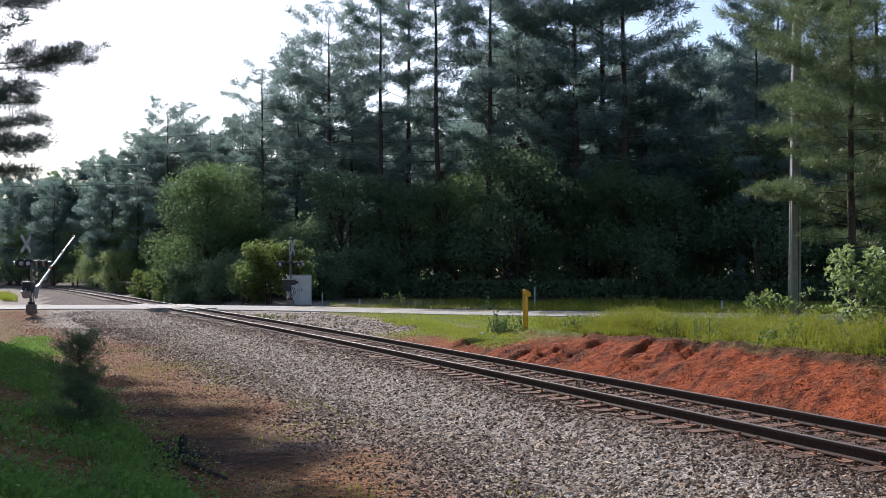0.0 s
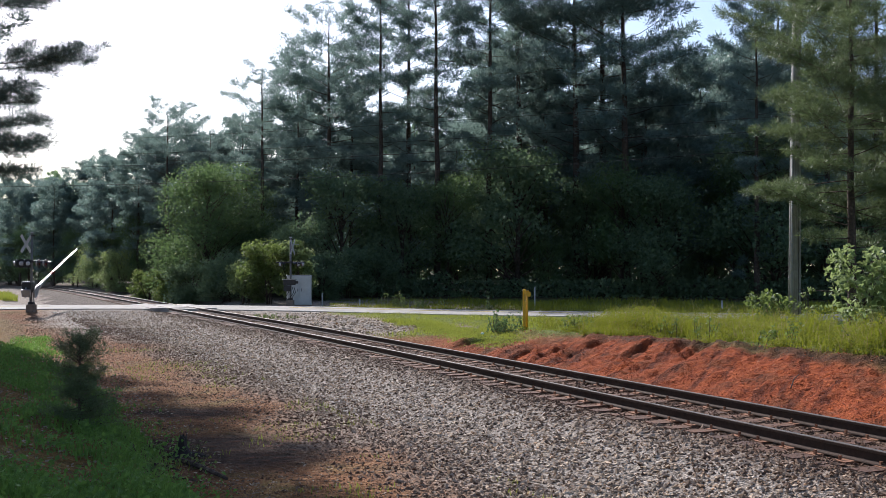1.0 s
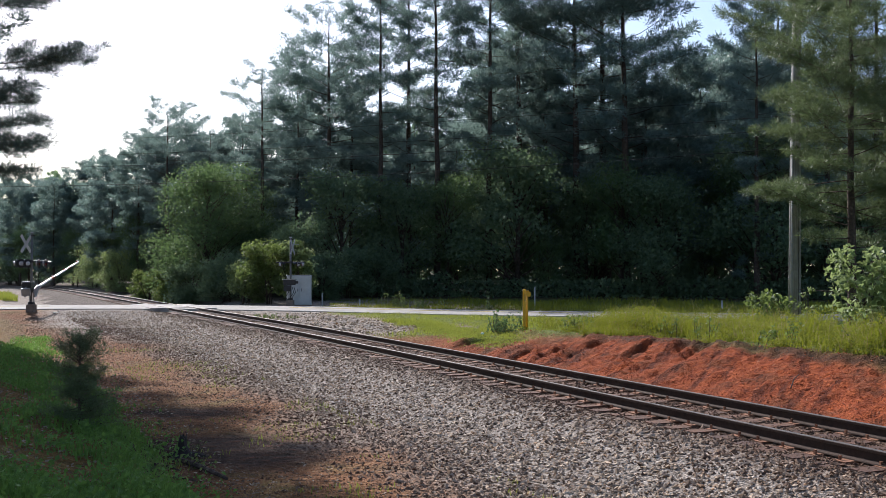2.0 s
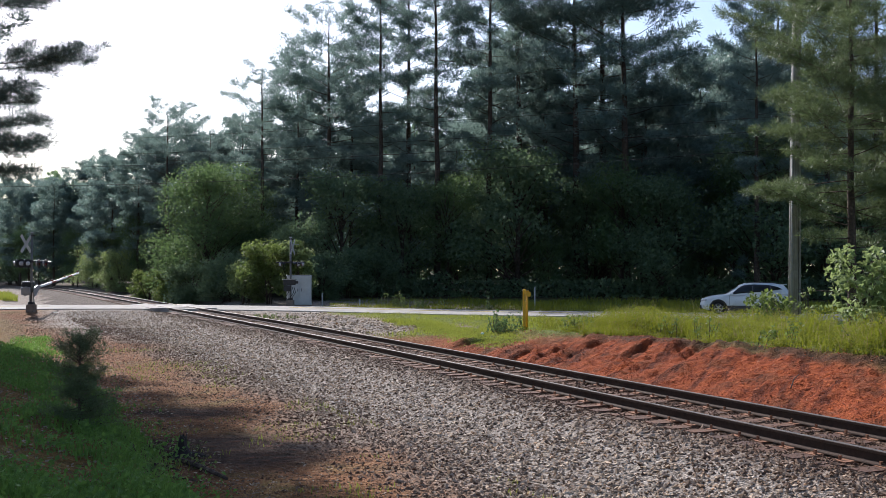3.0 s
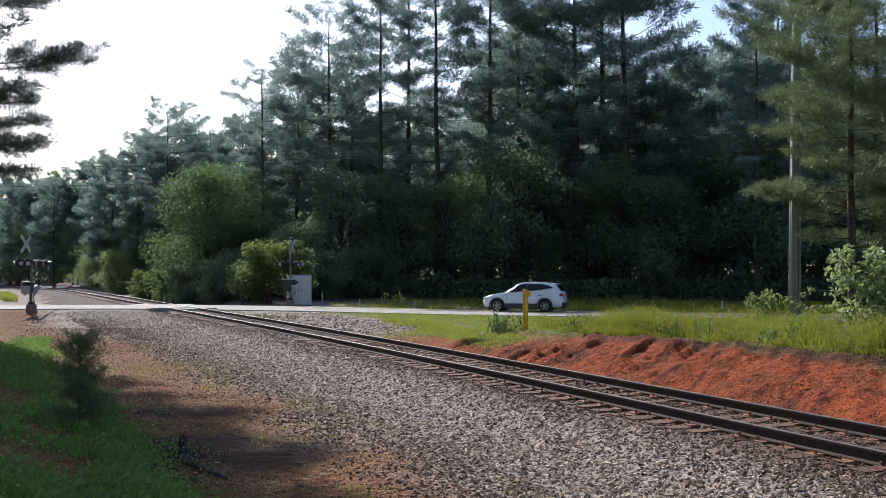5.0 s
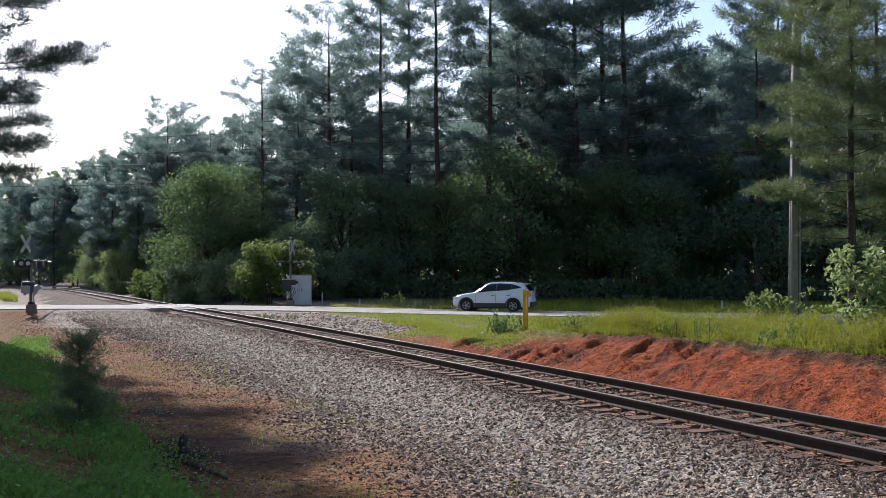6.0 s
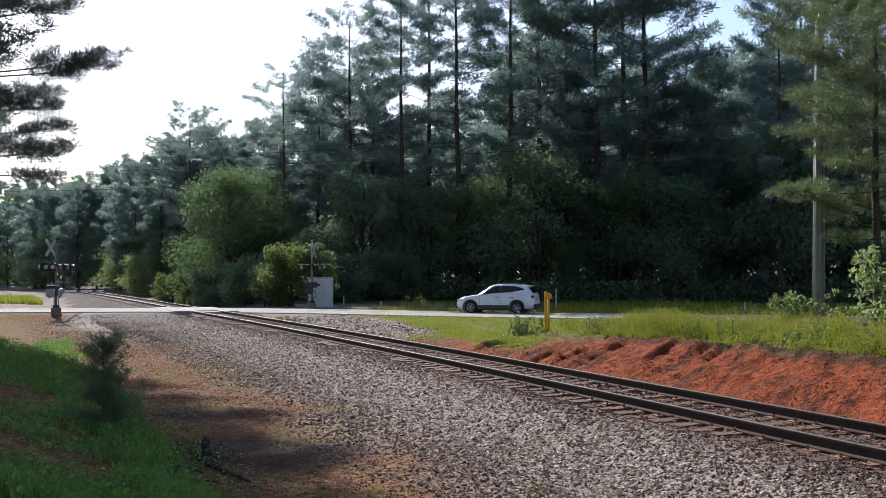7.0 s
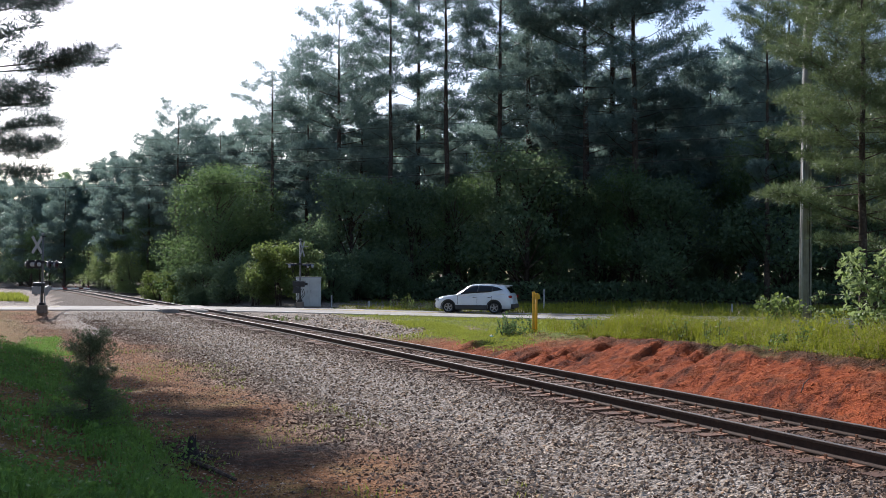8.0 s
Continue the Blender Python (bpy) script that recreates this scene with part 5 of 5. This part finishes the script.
# ---- the car ----
car_paint = Mat("pearl_white_paint", 0.28, 0.0, 0.5)
cn = car_paint.noise(2.5, 2)
car_paint.colour(car_paint.ramp(cn, [(0.3, (0.62, 0.64, 0.66)), (0.7, (0.70, 0.71, 0.73))]))
car_paint.bsdf.inputs["Coat Weight"].default_value = 0.6
car_paint.bsdf.inputs["Coat Roughness"].default_value = 0.06
car_paint = car_paint.mat
car_glass = plain("tinted_car_glass", (0.012, 0.014, 0.016), 0.16, 0, 0.1)
car_trim = plain("grey_plastic_cladding", (0.05, 0.047, 0.045), 0.6, 0, 0.2, 8)
tyre_rubber = plain("tyre_rubber", (0.018, 0.018, 0.018), 0.85, 0, 0.3, 12)
alloy = plain("alloy_rim", (0.30, 0.30, 0.31), 0.35, 0.8, 0.2, 8)
tail_red = plain("red_tail_lamp", (0.28, 0.012, 0.012), 0.2, 0, 0.1)
lamp_clear = plain("clear_headlamp", (0.55, 0.57, 0.6), 0.12, 0.3, 0.1)
plate_grey = plain("plain_plate", (0.5, 0.5, 0.48), 0.5, 0, 0.1)
AXLES = (1.44, -1.365)


def arch_z(x, r=0.435):
    z = 0.25
    for a in AXLES:
        d = abs(x - a)
        if d < r:
            z = max(z, 0.355 + math.sqrt(r * r - d * d))
    return z


def body_top(x):
    return float(np.interp(x, [-2.42, -2.36, -2.2, -1.8, 0.9, 1.3, 1.8, 2.15, 2.34, 2.42], [0.62, 0.98, 1.16, 1.18, 1.10, 1.06, 0.985, 0.88, 0.76, 0.58]))


def body_w(x):
    return float(np.interp(x, [-2.42, -2.3, -1.9, -1.2, 1.2, 1.8, 2.2, 2.36, 2.42], [0.66, 0.83, 0.94, 0.97, 0.965, 0.93, 0.80, 0.64, 0.5]))


def roof_z(x):
    return float(np.interp(x, [-2.34, -2.15, -1.95, -1.6, -1.0, -0.4, 0.05, 0.35, 0.7, 1.15], [1.10, 1.38, 1.60, 1.675, 1.725, 1.735, 1.70, 1.60, 1.38, 1.06]))


def side_point(x, t, out=0.0):
    """A point on the side above the belt line, t from belt to roof edge."""
    zb, zr = body_top(x) - 0.03, roof_z(x) - 0.045
    wb, wr_ = body_w(x) - 0.035, float(np.interp(x, [-2.34, -1.9, -1, 0.2, 1.15], [0.60, 0.63, 0.67, 0.66, 0.70]))
    b = 0.05 * math.sin(math.pi * t)
    return (x, wb + (wr_ - wb) * t + b + out, zb + (zr - zb) * t)


def loft(stations, mirror=True):
    """Rings of (x, y, z) half sections joined and mirrored."""
    bm = bmesh.new()
    rows = []
    for half in stations:
        ring = list(half) + [(x, -y, z) for x, y, z in reversed(half) if abs(y) > 1e-6]
        rows.append([bm.verts.new(p) for p in ring])
    n = len(rows[0])
    for a, b in zip(rows, rows[1:]):
        for k in range(n):
            bm.faces.new((a[k], a[(k + 1) % n], b[(k + 1) % n], b[k]))
    bm.faces.new(rows[0])
    bm.faces.new(rows[-1][::-1])
    return bm


def side_panel(xs, t0, t1, sg, out=0.012, thick=0.012):
    """A panel that follows the car's side between two curves."""
    bm = bmesh.new()
    rows = []
    for x in xs:
        a = [side_point(x, t, out) for t in np.linspace(t0(x), t1(x), 5)]
        rows.append([bm.verts.new((p[0], p[1] * sg, p[2])) for p in a] + [bm.verts.new((p[0], (p[1] - thick) * sg, p[2])) for p in reversed(a)])
    n = len(rows[0])
    for a, b in zip(rows, rows[1:]):
        for k in range(n):
            bm.faces.new((a[k], a[(k + 1) % n], b[(k + 1) % n], b[k]))
    bm.faces.new(rows[0])
    bm.faces.new(rows[-1][::-1])
    return bm


def make_car():
    car = thing("suv", "silvery white SUV driving along the road", "car")
    xs = np.unique(np.concatenate([np.linspace(-2.42, 2.42, 45), *[np.linspace(a - 0.44, a + 0.44, 21) for a in AXLES]]))
    st = []
    for x in xs:
        w, zt, zb = body_w(x), body_top(x), arch_z(x)
        zb = max(zb, float(np.interp(x, [-2.42, -2.2, 2.15, 2.42], [0.42, 0.27, 0.25, 0.38])))
        zm = max(zb + 0.02, zt - 0.28)
        st.append([(x, 0, zb), (x, w * 0.72, zb), (x, w * 0.97, zb + 0.01), (x, w, zb + (zm - zb) * 0.5), (x, w * 0.995, zm), (x, w * 0.965, zt - 0.08), (x, w * 0.90, zt - 0.01), (x, w * 0.6, zt + 0.02), (x, 0, zt + 0.035)])
    part("body", loft(st), car_paint, car, "glossy silvery white bodywork", True)
    st = []
    for x in np.linspace(-2.34, 1.15, 36):
        p = [side_point(x, t) for t in np.linspace(0, 1, 6)]
        zr = roof_z(x)
        st.append([(x, 0, p[0][2] - 0.05), (x, p[0][1], p[0][2] - 0.05)] + p + [(x, p[-1][1] * 0.9, zr - 0.012), (x, p[-1][1] * 0.5, zr + 0.012), (x, 0, zr + 0.018)])
    part("cabin", loft(st), car_paint, car, "", True)
    top = lambda x: min(0.93, float(np.interp(x, [-1.86, -1.6, -1.2, 0.1, 0.35, 0.85], [0.58, 0.78, 0.90, 0.93, 0.88, 0.25])))
    bot = lambda x: float(np.interp(x, [-1.86, -1.5, -1.0, 0.85], [0.55, 0.40, 0.22, 0.10]))
    for sg in (1, -1):
        for a, b, nm in ((-0.325, 0.80, "front_window"), (-1.235, -0.345, "rear_window"), (-1.86, -1.255, "quarter_window")):
            part(nm, side_panel(np.linspace(a, b, 12), bot, top, sg), car_glass, car, "dark tinted glass", True)
        part("pillar_trim", side_panel(np.linspace(-1.28, -0.31, 10), lambda x: bot(x) + 0.01, lambda x: top(x) - 0.01, sg, 0.006), car_trim, car, "black pillar trim", True)
        for a in (0.86, -0.33, -1.22):
            part("door_seam", box((a, sg * (body_w(a) + 0.001), 0.78), (0.014, 0.012, 0.50)), car_trim, car)
        for a in (-0.16, -1.08):
            part("door_handle", box((a, sg * 0.985, 0.955), (0.2, 0.035, 0.035), 0.01), car_trim, car)
        part("sill_cladding", box((0.04, sg * 0.962, 0.37), (1.92, 0.055, 0.25), 0.02), car_trim, car, "dark grey lower cladding")
        part("mirror", box((0.72, sg * 1.03, 1.12), (0.12, 0.20, 0.13), 0.035), car_paint, car)
        part("roof_rail", tube([(0.0, sg * 0.64, 1.70), (-0.2, sg * 0.645, 1.745), (-1.4, sg * 0.64, 1.73), (-1.7, sg * 0.62, 1.665)], 0.016, 6), car_trim, car)
        part("tail_lamp", box((-2.27, sg * 0.80, 1.0), (0.26, 0.12, 0.15), 0.03, Matrix.Rotation(radians(-24 * sg), 4, "Z")), tail_red, car, "red tail lamp")
        part("headlamp", box((2.19, sg * 0.70, 0.78), (0.36, 0.14, 0.13), 0.04, Matrix.Rotation(radians(-38 * sg), 4, "Z")), lamp_clear, car, "clear headlamp")
        part("fog_lamp", disc(0.05, 0.04, 12, Matrix.Translation((2.33, sg * 0.55, 0.48)) @ Matrix.Rotation(radians(90), 4, "Y")), lamp_clear, car)
        for ax in AXLES:
            bm = bmesh.new()
            prev = None
            for i in range(15):
                t = math.pi * (-0.06 + 1.12 * i / 14)
                q = [bm.verts.new((ax + math.cos(t) * r, sg * yy, 0.355 + math.sin(t) * r)) for r, yy in ((0.425, 0.93), (0.425, 0.982), (0.475, 0.978), (0.475, 0.93))]
                if prev:
                    for j in range(4):
                        bm.faces.new((prev[j], prev[(j + 1) % 4], q[(j + 1) % 4], q[j]))
                prev = q
            part("arch_trim", bm, car_trim, car)
            part("wheel_well", disc(0.43, 0.5, 20, Matrix.Translation((ax, sg * 0.55, 0.45)) @ FACE), car_trim, car)
    # screens follow the cabin's slope
    for nm, a, b in (("windscreen", 1.06, 0.42), ("rear_screen", -2.27, -2.02)):
        bm = bmesh.new()
        rows = []
        for x in np.linspace(a, b, 6):
            w = side_point(x, 0.86)[1] * 0.92
            zz = roof_z(x) + 0.03
            rows.append([bm.verts.new((x + (0.012 if a > 0 else -0.012), w * s, zz - 0.02 * s * s - 0.012)) for s in np.linspace(-1, 1, 7)])
        for r0, r1 in zip(rows, rows[1:]):
            for k in range(6):
                bm.faces.new((r0[k], r0[k + 1], r1[k + 1], r1[k]))
        bmesh.ops.solidify(bm, geom=bm.faces[:], thickness=0.01)
        part(nm, bm, car_glass, car, "dark tinted glass", True)
    part("front_bumper", box((2.32, 0, 0.40), (0.24, 1.30, 0.22), 0.06), car_trim, car, "dark lower bumper")
    part("rear_bumper", box((-2.34, 0, 0.45), (0.24, 1.55, 0.26), 0.06), car_trim, car, "dark lower bumper")
    part("grille", box((2.40, 0, 0.68), (0.05, 0.75, 0.16), 0.02), car_trim, car)
    part("number_plate", box((-2.44, 0, 0.82), (0.02, 0.32, 0.16), 0.004), plate_grey, car, "plain number plate")
    part("spoiler", box((-1.98, 0, 1.632), (0.26, 1.10, 0.035), 0.012), car_paint, car)
    part("exhaust", tube([(-2.3, 0.5, 0.3), (-2.5, 0.5, 0.29)], 0.035, 8), dark_steel, car)
    part("underbody", box((0, 0, 0.28), (4.1, 1.3, 0.16), 0.03), car_trim, car)
    wheels = []
    for ax in AXLES:
        for sg in (1, -1):
            w = part("wheel", disc(0.2, 0.16, 20, FACE), dark_steel, car, "wheel with alloy rim")
            w.matrix_basis = pose(ax, sg * 0.84, 0.355)
            prof = [(0.235, -0.10), (0.30, -0.118), (0.345, -0.105), (0.356, -0.06), (0.356, 0.06), (0.345, 0.105), (0.30, 0.118), (0.235, 0.10)]
            bm = bmesh.new()
            rows = [[bm.verts.new((math.cos(t) * r, y, math.sin(t) * r)) for r, y in prof] for t in (k * math.pi / 14 for k in range(28))]
            for k in range(28):
                for j in range(8):
                    bm.faces.new((rows[k][j], rows[k][(j + 1) % 8], rows[(k + 1) % 28][(j + 1) % 8], rows[(k + 1) % 28][j]))
            part("tyre", bm, tyre_rubber, w, "black rubber tyre", True)
            bm = bmesh.new()
            for k in range(5):
                a = k * 2 * math.pi / 5
                add_box(bm, (math.cos(a) * 0.13, sg * 0.095, math.sin(a) * 0.13), (0.22, 0.03, 0.065), 0, Matrix.Rotation(-a, 4, "Y"))
            bmesh.ops.create_cone(bm, cap_ends=True, segments=14, radius1=0.06, radius2=0.05, depth=0.04, matrix=Matrix.Translation((0, sg * 0.10, 0)) @ FACE)
            prof = [(0.215, 0.10), (0.24, 0.11), (0.24, 0.06), (0.215, 0.06)]
            rows = [[bm.verts.new((math.cos(t) * r, sg * y, math.sin(t) * r)) for r, y in prof] for t in (k * math.pi / 12 for k in range(24))]
            for k in range(24):
                for j in range(4):
                    bm.faces.new((rows[k][j], rows[k][(j + 1) % 4], rows[(k + 1) % 24][(j + 1) % 4], rows[(k + 1) % 24][j]))
            part("rim", bm, alloy, w, "grey alloy rim")
            wheels.append((w, ax, sg))
    return car, wheels


car, wheels = make_car()


def motions():
    # the car slows down; s is its way along the far lane
    times = [0.0, 1.0, 2.0, 2.4, 2.8, 3.0, 3.2, 3.5, 3.7, 4.0, 4.2, 4.5, 4.7, 5.0, 5.4, 5.8, 6.0, 6.5, 7.0, 7.5, 8.0]
    across = [1.10, 0.80, 0.535, 0.441, 0.3555, 0.3150, 0.2765, 0.2285, 0.2015, 0.1624, 0.1424, 0.1174, 0.1027, 0.0850, 0.0690, 0.0575, 0.0530, 0.0430, 0.0353, 0.0297, 0.0247]
    dirx, diry = -0.9547, 0.2976
    rows, way = [], []
    for t, k in zip(times, across):
        # where the sight line meets the lane
        y = (54.1 + 12.4 * 0.312) / (1 + 0.312 * k)
        x = k * y
        rows.append((t, x, y))
        way.append(((x - 12.4) * dirx + (y - 54.1) * diry))
    heading = math.degrees(math.atan2(diry, dirx))
    walk(car, [(t, pose(x, y, float(road_z(np.array(x))) - 0.018, 0, 0, heading)) for t, x, y in rows])
    ts = np.arange(0, 8.001, 0.05)
    s = np.interp(ts, times, way)
    for w, ax, sg in wheels:
        walk(w, [(float(t), pose(ax, sg * 0.84, 0.355, 0, math.degrees(q - way[0]) / 0.356, 0)) for t, q in zip(ts, s)])
    # the gate comes down on its pivot
    lift = [(0.0, 29.5), (0.2, 28.0), (0.5, 25.6), (0.8, 23.0), (1.0, 21.3), (1.3, 19.0), (1.5, 17.4), (1.7, 15.9), (2.2, 12.4), (2.8, 8.6), (3.0, 7.5), (3.2, 6.4), (3.5, 5.0), (3.9, 3.2), (4.5, 1.2), (5.0, 0.0), (5.6, -0.8), (6.0, -0.8), (8.0, -0.8)]
    walk(arm, [(t, pose(0.28, 0.02, 1.40, a, 0, 0)) for t, a in lift])


motions()
